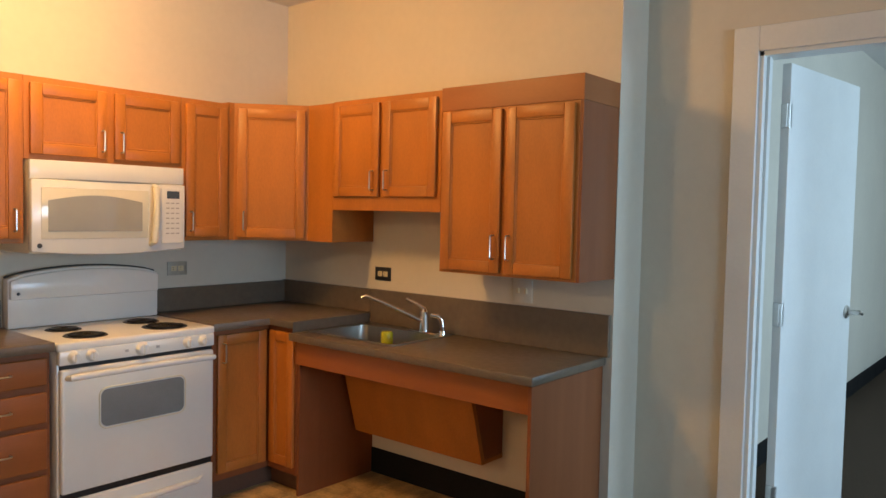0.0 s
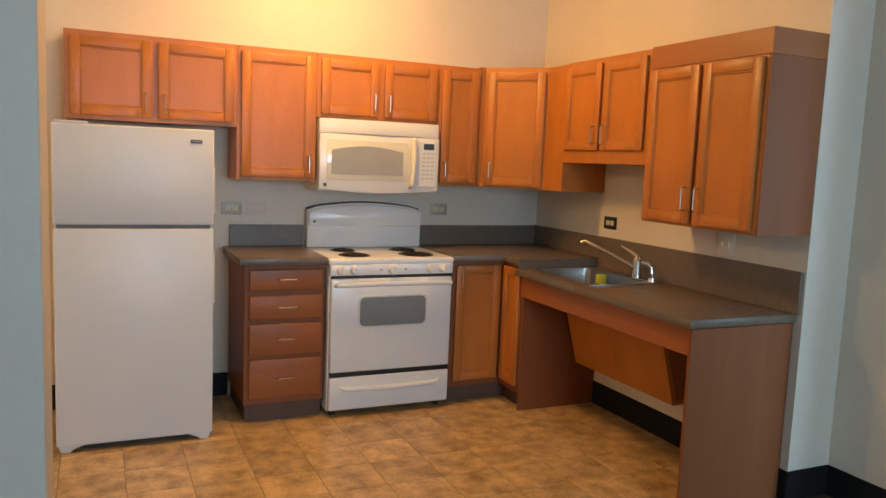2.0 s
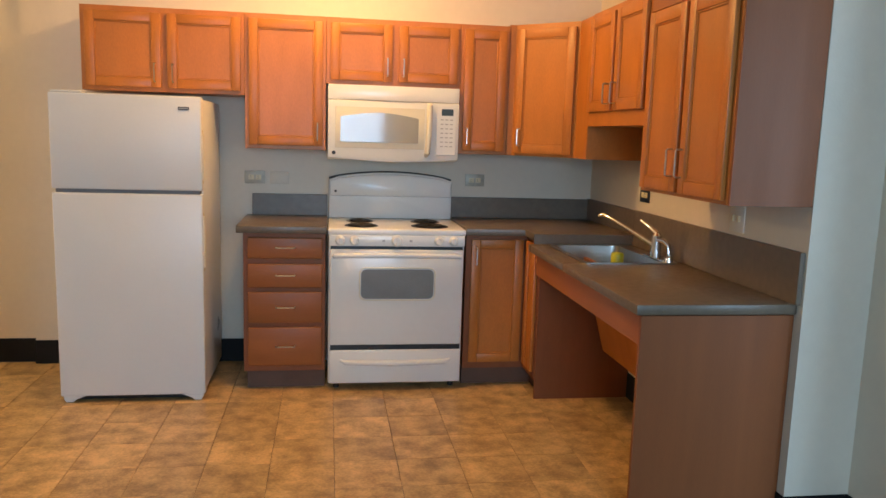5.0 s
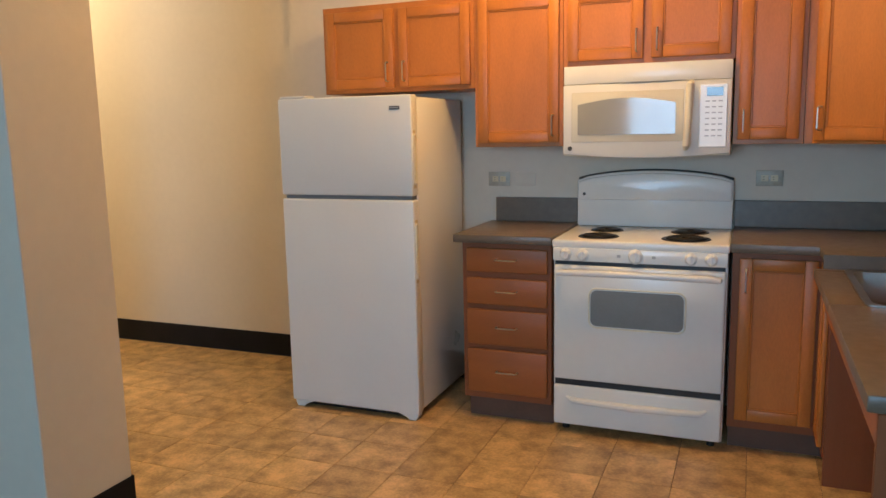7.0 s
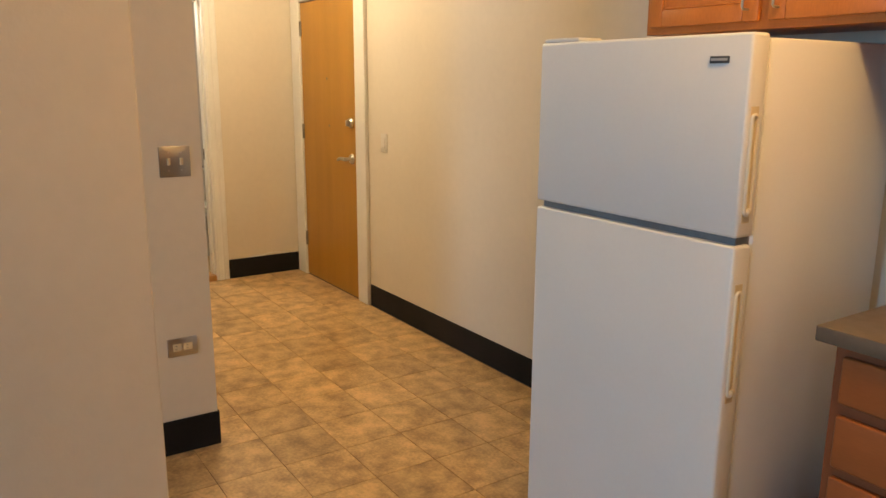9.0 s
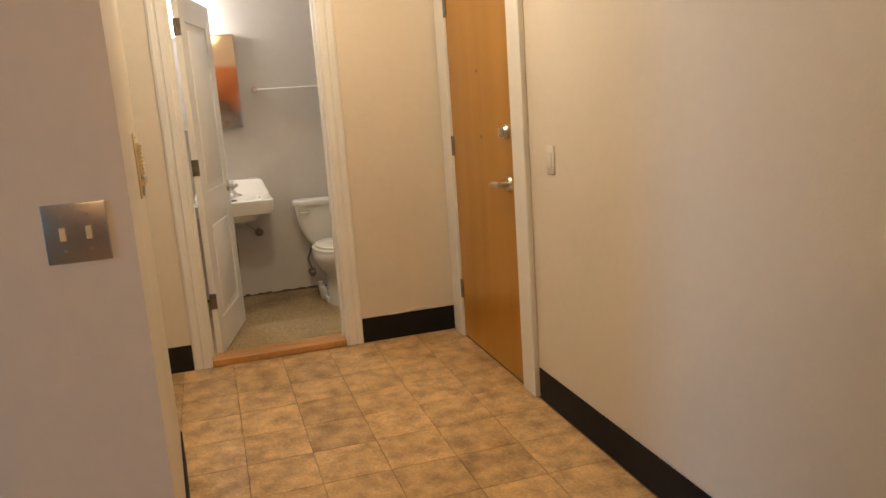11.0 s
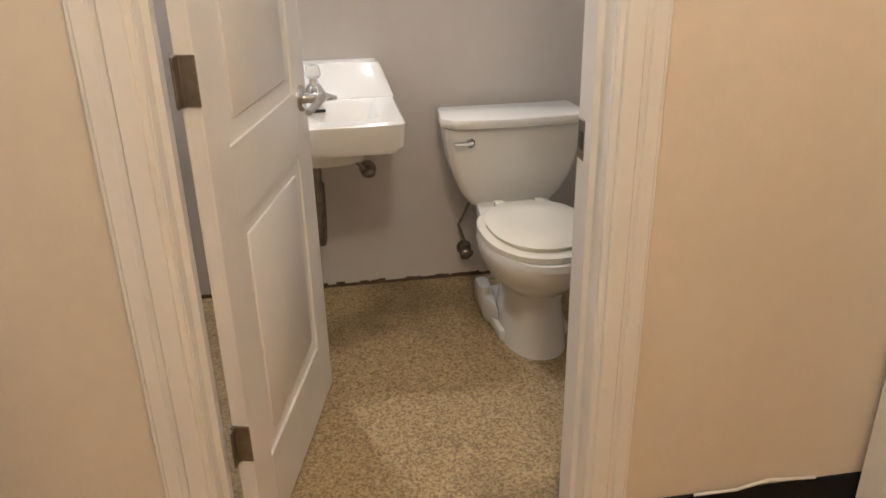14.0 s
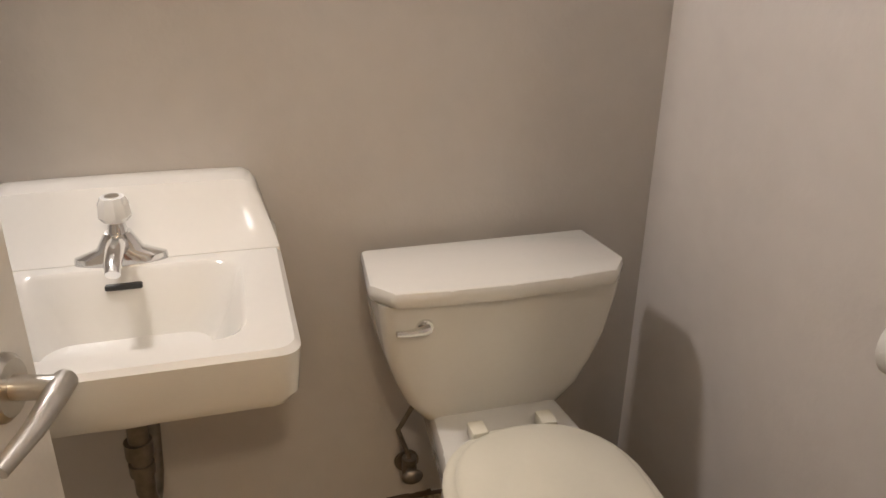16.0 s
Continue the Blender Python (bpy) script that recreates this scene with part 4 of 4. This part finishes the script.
def outlet_parts(m):
    out = []
    for du in (-0.022, 0.022):
        out.append(("socket", du, 0, 0.034, 0.030, 0.002, m))
        out.append(("slot", du - 0.004, 0.006, 0.008, 0.003, 0.0025, M_BLACK))
        out.append(("slot", du - 0.004, -0.006, 0.008, 0.003, 0.0025, M_BLACK))
    out.append(("screw", 0, 0, 0.005, 0.005, 0.0025, M_NICKEL))
    return out


OL = "steel-plated duplex outlet set sideways on the wall"
plate("outlet", OL, "outlet", (1.045, Y_N, 1.185), "-y", 0.125, 0.078, M_PLATESTEEL, outlet_parts(M_IVORY), "outlets")
plate("blank_plate", "wall-painted blank cover plate", "cover plate", (1.195, Y_N, 1.185), "-y", 0.115, 0.075, M_WALL)
plate("outlet", OL, "outlet", (2.44, Y_N, 1.195), "-y", 0.125, 0.078, M_PLATESTEEL, outlet_parts(M_IVORY), "outlets")
plate("outlet", OL, "outlet", (X_E, 3.775, 1.185), "-x", 0.125, 0.078, M_BLACK, outlet_parts(M_IVORY), "outlets")
plate("wall_switch", "pale two-gang switch plate under the tall cabinet", "switch", (X_E, 2.80, 1.165), "-x", 0.116, 0.116, M_PLATEW,
      [("toggle", -0.023, 0, 0.012, 0.026, 0.010, M_IVORY), ("toggle", 0.023, 0, 0.012, 0.026, 0.010, M_IVORY)])
plate("wall_switch", "steel two-gang toggle switch plate", "switch", (-1.07, 3.095, 1.21), "+x", 0.118, 0.118, M_STEEL,
      [("toggle", -0.024, 0, 0.011, 0.026, 0.010, M_IVORY), ("toggle", 0.024, 0, 0.011, 0.026, 0.010, M_IVORY)]
      + [("screw", u, v, 0.006, 0.006, 0.002, M_NICKEL) for u in (-0.024, 0.024) for v in (-0.034, 0.034)])
plate("outlet", OL, "outlet", (-1.07, 3.075, 0.46), "+x", 0.118, 0.078, M_NICKEL, outlet_parts(M_IVORY), "outlets")
plate("cable_jack", "white cable jack plate with a brass socket", "jack", (-1.07, 2.865, 0.455), "+x", 0.118, 0.075, M_PLATEW, [("socket", 0, 0, 0.014, 0.014, 0.012, M_BRASS), ("screw", 0, -0.02, 0.006, 0.006, 0.002, M_HINGE)])
plate("phone_jack", "small white phone jack with tape beside it", "jack", (-1.07, 2.885, 0.355), "+x", 0.075, 0.09, M_PLATEW, [("tape", 0.055, 0.0, 0.034, 0.06, 0.0005, M_TAPE), ("blue_tape", -0.036, -0.01, 0.012, 0.085, 0.0008, M_BLUETAPE), ("blue_tape", 0, -0.045, 0.07, 0.012, 0.0008, M_BLUETAPE)])
plate("wall_switch", "painted switch plate beside the entry door", "switch", (-2.335, Y_HALL, 1.13), "-y", 0.075, 0.118, M_PLATEW, [("rocker", 0, 0, 0.034, 0.066, 0.003, M_PLATEW)])
ctl = plate("fan_control", "ivory slide control plate with louvred cover", "wall control", (0, 0, 0), "+y", 0.118, 0.198, M_IVORY,
            [("cover_box", 0, 0.020, 0.056, 0.098, 0.014, M_IVORY)] + [("louvre", 0, -0.021 + 0.0118 * k, 0.058, 0.0055, 0.017, M_IVORY) for k in range(8)]
            + [("slider", u, -0.054, 0.010, 0.020, 0.012, M_IVORY) for u in (-0.022, 0, 0.022)] + [("screw", 0, v, 0.007, 0.007, 0.001, M_HINGE) for v in (-0.083, 0.085)])
ctl.matrix_world = pose(-1.975, hall_face(-1.975), 1.277, 0, 0, 183.3)
sw = plate("wall_switch", "steel single toggle switch plate", "switch", (0, 0, 0), "+y", 0.070, 0.114, M_STEEL, [("toggle", 0, 0, 0.011, 0.026, 0.014, M_NICKEL)] + [("screw", 0, v, 0.006, 0.006, 0.001, M_HINGE) for v in (-0.04, 0.04)])
sw.matrix_world = pose(-2.345, hall_face(-2.345), 1.205, 0, 0, 183.3)
plate("bedroom_outlet", "pale outlet on the bedroom wall", "outlet", (6.9, 2.14, 0.75), "-y", 0.08, 0.12, M_PLATEW, [("socket", 0, 0, 0.034, 0.07, 0.003, M_GREY)], "outlets")

# ---------------- bathroom ----------------
ZB = 0.012
# toilet
c = thing("toilet", "white two-piece toilet with closed bone lid", "toilet", (-4.9, 4.15, ZB))
TY = 4.18
TB = X_B + 0.055
# tank: wide top narrowing in a curve to the bottom
rings = []
for z, wd, f in ((0.370, 0.130, -5.085), (0.385, 0.155, -5.075), (0.435, 0.192, -5.065), (0.495, 0.217, -5.058), (0.56, 0.236, -5.05), (0.64, 0.247, -5.042), (0.682, 0.251, -5.038)):
    rings.append([(p[0], p[1], z + ZB) for p in rrect(TB, TY - wd, f, TY + wd, 0.03, 0)])
Shape().loft(rings).done("tank", M_PORC, c)
lid = [(TB - 0.006, TY - 0.252), (-5.075, TY - 0.266), (-5.022, TY - 0.225), (-5.012, TY - 0.12), (-5.008, TY), (-5.012, TY + 0.12), (-5.022, TY + 0.225), (-5.075, TY + 0.266), (TB - 0.006, TY + 0.252)]
Shape().prism(lid, 0.682 + ZB, 0.719 + ZB, "z", 0.012).done("tank_lid", M_PORC, c)
Shape().box(X_B + 0.001, TY - 0.05, 0.45, TB + 0.01, TY + 0.05, 0.60, 0.004, 1).done("wall_spacer", M_PORC, c)
s = Shape().tube([(-5.048, TY - 0.165, 0.632 + ZB), (-5.035, TY - 0.165, 0.632 + ZB)], [0.018, 0.016], 16)
s.tube([(-5.028, TY - 0.160, 0.635 + ZB), (-5.022, TY - 0.175, 0.634 + ZB), (-5.018, TY - 0.205, 0.635 + ZB), (-5.016, TY - 0.225, 0.638 + ZB)], [0.010, 0.009, 0.007, 0.006], 10)
s.done("flush_lever", M_CHROME, c)
# bowl
CX = -4.775
rings = []
for z, cx, rx, ry, fr in ((0.395, CX, 0.215, 0.187, 1.38), (0.375, CX, 0.22, 0.192, 1.38), (0.345, CX, 0.217, 0.190, 1.36), (0.30, CX, 0.205, 0.176, 1.28), (0.255, CX - 0.01, 0.195, 0.150, 1.1), (0.215, CX - 0.03, 0.185, 0.108, 0.98),
                         (0.17, CX - 0.04, 0.185, 0.098, 0.96), (0.10, CX - 0.04, 0.195, 0.104, 1.0), (0.03, CX - 0.04, 0.20, 0.113, 1.08), (0.0, CX - 0.04, 0.20, 0.116, 1.10)):
    rings.append(oval(cx, TY, z + ZB, rx, ry, 40, fr, 2.2))
Shape().loft(rings).done("bowl", M_PORC, c)
Shape().prism([(TB + 0.01, TY - 0.125), (-4.96, TY - 0.15), (-4.86, TY - 0.17), (-4.86, TY + 0.17), (-4.96, TY + 0.15), (TB + 0.01, TY + 0.125)], 0.30 + ZB, 0.395 + ZB, "z", 0.015).done("shelf", M_PORC, c)
s = Shape().prism([(-5.10, TY - 0.145), (-4.74, TY - 0.125), (-4.70, TY + 0.0), (-4.74, TY + 0.125), (-5.10, TY + 0.145)], ZB, 0.045 + ZB, "z", 0.012)
s.prism([(-5.08, TY - 0.15), (-4.90, TY - 0.15), (-4.80, TY - 0.11), (-5.08, TY - 0.09)], ZB, 0.10 + ZB, "z", 0.02)
s.done("foot", M_PORC, c)
for y in (TY - 0.135, TY + 0.135):
    Shape().tube([(-4.93, y, 0.09 + ZB), (-4.93, y, 0.125 + ZB), (-4.93, y, 0.13 + ZB)], [0.018, 0.017, 0.01], 14).done("bolt_cap", M_PORC, c)
Shape().loft([oval(CX, TY, 0.397 + ZB, 0.205, 0.190, 40, 1.36, 2.3), oval(CX, TY, 0.414 + ZB, 0.205, 0.190, 40, 1.36, 2.3), oval(CX, TY, 0.419 + ZB, 0.195, 0.182, 40, 1.36, 2.3)]).done("seat", M_SEAT, c)
Shape().loft([oval(CX, TY, 0.420 + ZB, 0.175, 0.163, 40, 1.36, 2.3), oval(CX, TY, 0.433 + ZB, 0.18, 0.168, 40, 1.36, 2.3), oval(CX, TY, 0.439 + ZB, 0.17, 0.158, 40, 1.36, 2.3), oval(CX, TY, 0.440 + ZB, 0.08, 0.08, 40, 1.42, 2.1)]).done("seat_lid", M_SEAT, c)
Shape().box(-5.0, TY - 0.09, 0.40 + ZB, -4.955, TY - 0.055, 0.43 + ZB, 0.006, 2).done("seat_hinge", M_SEAT, c)
Shape().box(-5.0, TY + 0.055, 0.40 + ZB, -4.955, TY + 0.09, 0.43 + ZB, 0.006, 2).done("seat_hinge", M_SEAT, c)
c = thing("supply_valve", "corroded toilet supply valve and hose", "valve", (X_B, 3.98, 0.15))
s = Shape().tube([(X_B, 4.03, 0.15), (X_B + 0.07, 4.03, 0.15)], 0.012, 12).tube([(X_B + 0.05, 4.03, 0.115), (X_B + 0.05, 4.03, 0.18)], 0.018, 12).tube([(X_B + 0.02, 4.03, 0.15), (X_B + 0.025, 4.03, 0.15)], 0.03, 16)
s.ball(X_B + 0.085, 4.03, 0.15, 0.012, 0.026, 0.02)
s.done("valve", M_HINGE, c)
Shape().tube([(X_B + 0.05, 4.03, 0.18), (X_B + 0.045, 4.005, 0.26), (X_B + 0.06, 4.035, 0.33), (X_B + 0.09, 4.06, 0.40)], 0.006, 8).done("hose", M_HINGE, c)

# wash basin
c = thing("wash_basin", "white wall-hung porcelain wash basin", "sink", (X_B, 3.47, 0.75))
BX0, BX1, BY0, BY1, BZ = X_B + 0.001, -4.745, 3.235, 3.762, 0.806
s = Shape()
outer = lambda z, i: [(p[0], p[1], z) for p in rrect(BX0, BY0 + i, BX1 - i, BY1 - i, 0.03, 0)]
inner = lambda z, i: [(p[0], p[1], z) for p in rrect(-5.085 + i, BY0 + 0.075 + i, BX1 - 0.055 - i * 0.8, BY1 - 0.075 - i, 0.05, 0)]
s.loft([outer(0.695, 0.05), outer(0.705, 0.018), outer(0.725, 0.006), outer(BZ - 0.008, 0.0), outer(BZ, 0.008), inner(BZ + 0.0005, -0.004), inner(BZ - 0.006, 0.004), inner(BZ - 0.06, 0.025), inner(BZ - 0.115, 0.06), inner(BZ - 0.125, 0.10)])
rings = []
for z, dx in ((0.635, 0.10), (0.65, 0.05), (0.68, 0.03), (0.70, 0.02)):
    rings.append(oval(-4.98, (BY0 + BY1) / 2, z, 0.19 - dx, 0.20 - dx, 28, 1.0, 2.4))
s.loft(rings)
s.done("basin", M_PORC, c)
sp = [(BX0, BZ - 0.02), (-5.11, BZ - 0.02), (-5.115, BZ + 0.002), (-5.16, BZ + 0.035), (-5.20, BZ + 0.092), (-5.21, BZ + 0.104), (BX0, BZ + 0.104)]
s = Shape()
b = []
yc = (BY0 + BY1) / 2
for k in range(21):
    f = k / 20
    y = BY0 + 0.001 + (BY1 - BY0 - 0.002) * (0.5 - 0.5 * math.cos(math.pi * f))
    e = min(y - BY0, BY1 - y)
    drop = 1.02 - 0.24 * max(0.0, 1 - e / 0.03) ** 2 - 0.05 * (2 * f - 1) ** 2
    b.append([(x, yc + (y - yc) * (1 - 1.0 * max(0.0, z - BZ)), BZ + (z - BZ) * (drop if z > BZ else 1)) for x, z in sp])
s.loft(b).done("splash_back", M_PORC, c)
Shape().box(-5.077, 3.465, BZ - 0.032, -5.066, 3.525, BZ - 0.022, 0.002, 1).done("overflow", M_BLACK, c)
c = thing("basin_tap", "chrome basin tap with clear acrylic knob", "tap", (-5.11, 3.47, BZ))
xt, yt = -5.12, 3.492
s = Shape().loft([oval(xt, yt, BZ + 0.0, 0.026, 0.078, 28), oval(xt, yt, BZ + 0.012, 0.025, 0.075, 28), oval(xt, yt, BZ + 0.024, 0.022, 0.040, 28), oval(xt, yt, BZ + 0.055, 0.02, 0.022, 28)])
s.tube([(xt, yt, BZ + 0.03), (xt + 0.05, yt, BZ + 0.045), (xt + 0.10, yt, BZ + 0.038), (xt + 0.118, yt, BZ + 0.026)], [0.018, 0.016, 0.014, 0.012], 14)
s.tube([(xt, yt, BZ + 0.05), (xt, yt, BZ + 0.075)], [0.018, 0.013], 14)
s.done("body", M_CHROME, c)
Shape().tube([(xt, yt, BZ + 0.075), (xt, yt, BZ + 0.085), (xt, yt, BZ + 0.105), (xt, yt, BZ + 0.118)], [0.020, 0.028, 0.026, 0.020], 10).done("knob", M_CLEAR, c)
Shape().tube([(xt, yt, BZ + 0.118), (xt, yt, BZ + 0.1195)], 0.012, 14).done("cap", M_NICKEL, c)
c = thing("basin_trap", "tarnished metal waste pipe under the wash basin", "pipe", (-5.02, 3.46, 0.3))
s = Shape().tube([(-5.09, 3.475, 0.64), (-5.09, 3.47, 0.33)], 0.019, 14).tube([(-5.09, 3.47, 0.45), (-5.09, 3.47, 0.415)], 0.026, 14).tube([(-5.09, 3.47, 0.40), (-5.09, 3.47, 0.375)], 0.024, 14)
s.tube([(-5.09, 3.47, 0.34), (-5.095, 3.472, 0.305), (-5.115, 3.474, 0.285), (-5.145, 3.476, 0.285), (-5.175, 3.478, 0.31), (-5.195, 3.48, 0.38), (-5.23, 3.48, 0.44), (X_B + 0.002, 3.48, 0.445)], 0.018, 14)
s.done("pipe", M_HINGE, c)
c = thing("basin_valve", "tarnished supply stop under the wash basin", "valve", (X_B, 3.60, 0.62))
Shape().tube([(X_B + 0.001, 3.665, 0.50), (X_B + 0.006, 3.665, 0.50)], 0.032, 16).tube([(X_B, 3.665, 0.50), (X_B + 0.06, 3.665, 0.50)], 0.012, 12).ball(X_B + 0.065, 3.665, 0.50, 0.018, 0.026, 0.018).tube([(X_B + 0.05, 3.665, 0.50), (X_B + 0.06, 3.56, 0.60), (X_B + 0.12, 3.50, 0.66), (X_B + 0.16, 3.48, 0.70)], 0.006, 8).done("stop", M_HINGE, c)

# medicine cabinet with mirror, towel bar
c = thing("medicine_cabinet", "mirror-fronted medicine cabinet above the basin", "mirror", (X_B, 3.38, 1.3))
Shape().box(X_B + 0.001, 3.14, 1.29, X_B + 0.035, 3.645, 1.95, 0.002, 1).done("case", M_STEEL, c)
Shape().box(X_B + 0.035, 3.145, 1.295, X_B + 0.039, 3.64, 1.945).done("mirror", M_MIRROR, c)
c = thing("towel_bar", "slim chrome towel bar on the bathroom wall", "towel bar", (X_B, 3.9, 1.55))
for y in (3.75, 4.30):
    Shape().tube([(X_B + 0.001, y, 1.55), (X_B + 0.012, y, 1.55), (X_B + 0.06, y, 1.55)], [0.026, 0.018, 0.014], 16).done("bracket", M_CHROME, c)
Shape().tube([(X_B + 0.05, 3.75, 1.55), (X_B + 0.05, 4.30, 1.55)], 0.006, 12).done("bar", M_CLEAR, c)

# ragged floor edge along the west wall
s = Shape()
random.seed(4)
y = 1.6
while y < 4.6:
    w = random.uniform(0.012, 0.035)
    s.box(X_B, y, ZB, X_B + 0.004, y + w, ZB + random.uniform(0.010, 0.020))
    y += w
structure("trim_ragged_edge", "ragged dark gap at the bathroom wall's foot", "trim", s, M_GRIME)
structure("trim_bathroom_north", "white painted strip at the wall's foot", "trim", Shape().box(X_B, 4.612, ZB, -4.0, 4.62, ZB + 0.03, 0.003, 1), M_TRIM)

# radiator with its riser and valve
c = thing("radiator", "silver-painted cast iron radiator with black valve wheel", "radiator", (-4.05, 4.2, ZB))
RPX, RPY = -4.095, 4.12
Shape().tube([(RPX, RPY + 0.04, ZB), (RPX, RPY + 0.04, 0.84), (RPX, RPY + 0.04, 0.85)], [0.037, 0.037, 0.03], 18).done("riser", M_SILVERPAINT, c)
s = Shape().tube([(RPX, RPY, 0.84), (RPX, RPY, 0.86), (RPX, RPY, 0.885), (RPX, RPY, 0.90)], [0.031, 0.034, 0.034, 0.028], 18)
s.ball(RPX, RPY, 0.90, 0.033, 0.033, 0.033, 20)
s.tube([(RPX, RPY, 0.90), (RPX, RPY + 0.05, 0.90), (RPX, RPY + 0.13, 0.90)], [0.022, 0.022, 0.022], 14)
s.ball(RPX, RPY, 0.91, 0.031, 0.031, 0.031, 20)
s.tube([(RPX, RPY, 0.91), (RPX + 0.03, RPY + 0.002, 0.91), (RPX + 0.034, RPY + 0.002, 0.91), (-3.935, RPY + 0.01, 0.908)], [0.022, 0.022, 0.0165, 0.0165], 16)
s.tube([(RPX, RPY, 0.93), (RPX, RPY, 0.955)], [0.027, 0.027], 8)
s.done("elbow", M_SILVERPAINT, c)
s = Shape().tube([(RPX, RPY, 0.95), (RPX, RPY, 0.99), (RPX, RPY, 1.0), (RPX, RPY, 1.03)], [0.018, 0.021, 0.014, 0.010], 14)
s.tube([(RPX, RPY, 0.975), (RPX, RPY + 0.05, 0.975)], [0.018, 0.014], 8)
s.done("valve_body", M_BRASS, c)
Shape().loft([oval(RPX, RPY, 1.032, 0.025, 0.025, 20), oval(RPX, RPY, 1.038, 0.036, 0.036, 20), oval(RPX, RPY, 1.052, 0.036, 0.036, 20), oval(RPX, RPY, 1.060, 0.027, 0.027, 20), oval(RPX, RPY, 1.057, 0.016, 0.016, 20)]).done("valve_wheel", M_BLACK, c)
Shape().tube([(RPX, RPY, 1.056), (RPX, RPY, 1.0605)], [0.011, 0.010], 16).done("wheel_badge", mat("worn_red_paint", (0.12, 0.03, 0.025), 0.5, vary=0.4, scale=60), c)

for k in range(4):
    y0 = RPY + 0.10 + k * 0.085
    s = Shape()
    for x in (-4.075, -3.99):
        s.loft([oval(x, y0, z, 0.032, 0.036, 14, 1.0, 2.6) for z in (0.16, 0.9)])
    s.ball(-4.045, y0, 0.93, 0.078, 0.042, 0.075).ball(-4.045, y0, 0.14, 0.078, 0.042, 0.07)
    s.box(-4.10, y0 - 0.02, ZB, -4.06, y0 + 0.02, 0.14, 0.008, 2).box(-4.03, y0 - 0.02, ZB, -3.99, y0 + 0.02, 0.14, 0.008, 2)
    s.done("section", M_SILVERPAINT, c)

# paper roll on its wall holder
c = thing("paper_holder", "chrome toilet paper holder with a white roll", "paper holder", (-4.435, 4.62, 0.84))
for x in (-4.515, -4.355):
    Shape().tube([(x, 4.62, 0.84), (x, 4.612, 0.84), (x, 4.60, 0.84), (x, 4.545, 0.84)], [0.024, 0.022, 0.012, 0.012], 16).ball(x, 4.545, 0.84, 0.016, 0.016, 0.016).done("post", M_CHROME, c)
Shape().tube([(-4.50, 4.55, 0.84), (-4.498, 4.55, 0.84), (-4.376, 4.55, 0.84), (-4.374, 4.55, 0.84)], [0.050, 0.053, 0.053, 0.050], 28).done("roll", mat("white_tissue", (0.80, 0.78, 0.74), 0.9, vary=0.04, bump=0.3, bump_scale=120), c)

# ---------------- floor tiles, last ----------------
GX, GY, JT = 0.2836, 0.270, 0.0012


def tile_mesh(w, h):
    b = bmesh.new()
    pts = [(0, 0), (w, 0), (w, h), (0, h)]
    lo = [b.verts.new((x, y, -0.004)) for x, y in pts]
    e = 0.0012
    up = [b.verts.new((min(max(x, e), w - e), min(max(y, e), h - e), 0.0)) for x, y in pts]
    b.faces.new(up)
    for i in range(4):
        j = (i + 1) % 4
        b.faces.new((lo[i], lo[j], up[j], up[i]))
    me = bpy.data.meshes.new("tile")
    bmesh.ops.recalc_face_normals(b, faces=b.faces[:])
    b.to_mesh(me)
    b.free()
    me.materials.append(M_TILE)
    return me


meshes = {}
for i in range(-16, 12):
    for j in range(-9, 6):
        x0, x1 = 0.40 + i * GX, 0.40 + (i + 1) * GX
        y0, y1 = 3.63 + j * GY, 3.63 + (j + 1) * GY
        floor_s = 1.5 if x0 < X_ALC - 0.03 else 2.345
        x1 = min(x1, X_ALC) if y1 < 2.6 and x0 < X_ALC else x1
        cx0, cx1, cy0, cy1 = max(x0, -3.77), min(x1, X_E), max(y0, floor_s), min(y1, 4.72)
        if cx1 - cx0 < 0.03 or cy1 - cy0 < 0.03:
            continue
        w, h = round(cx1 - cx0 - JT, 4), round(cy1 - cy0 - JT, 4)
        if (w, h) not in meshes:
            meshes[w, h] = tile_mesh(w, h)
        t = new("tile", meshes[w, h])
        t.parent = tile_floor
        t.location = (cx0, cy0, 0.0)
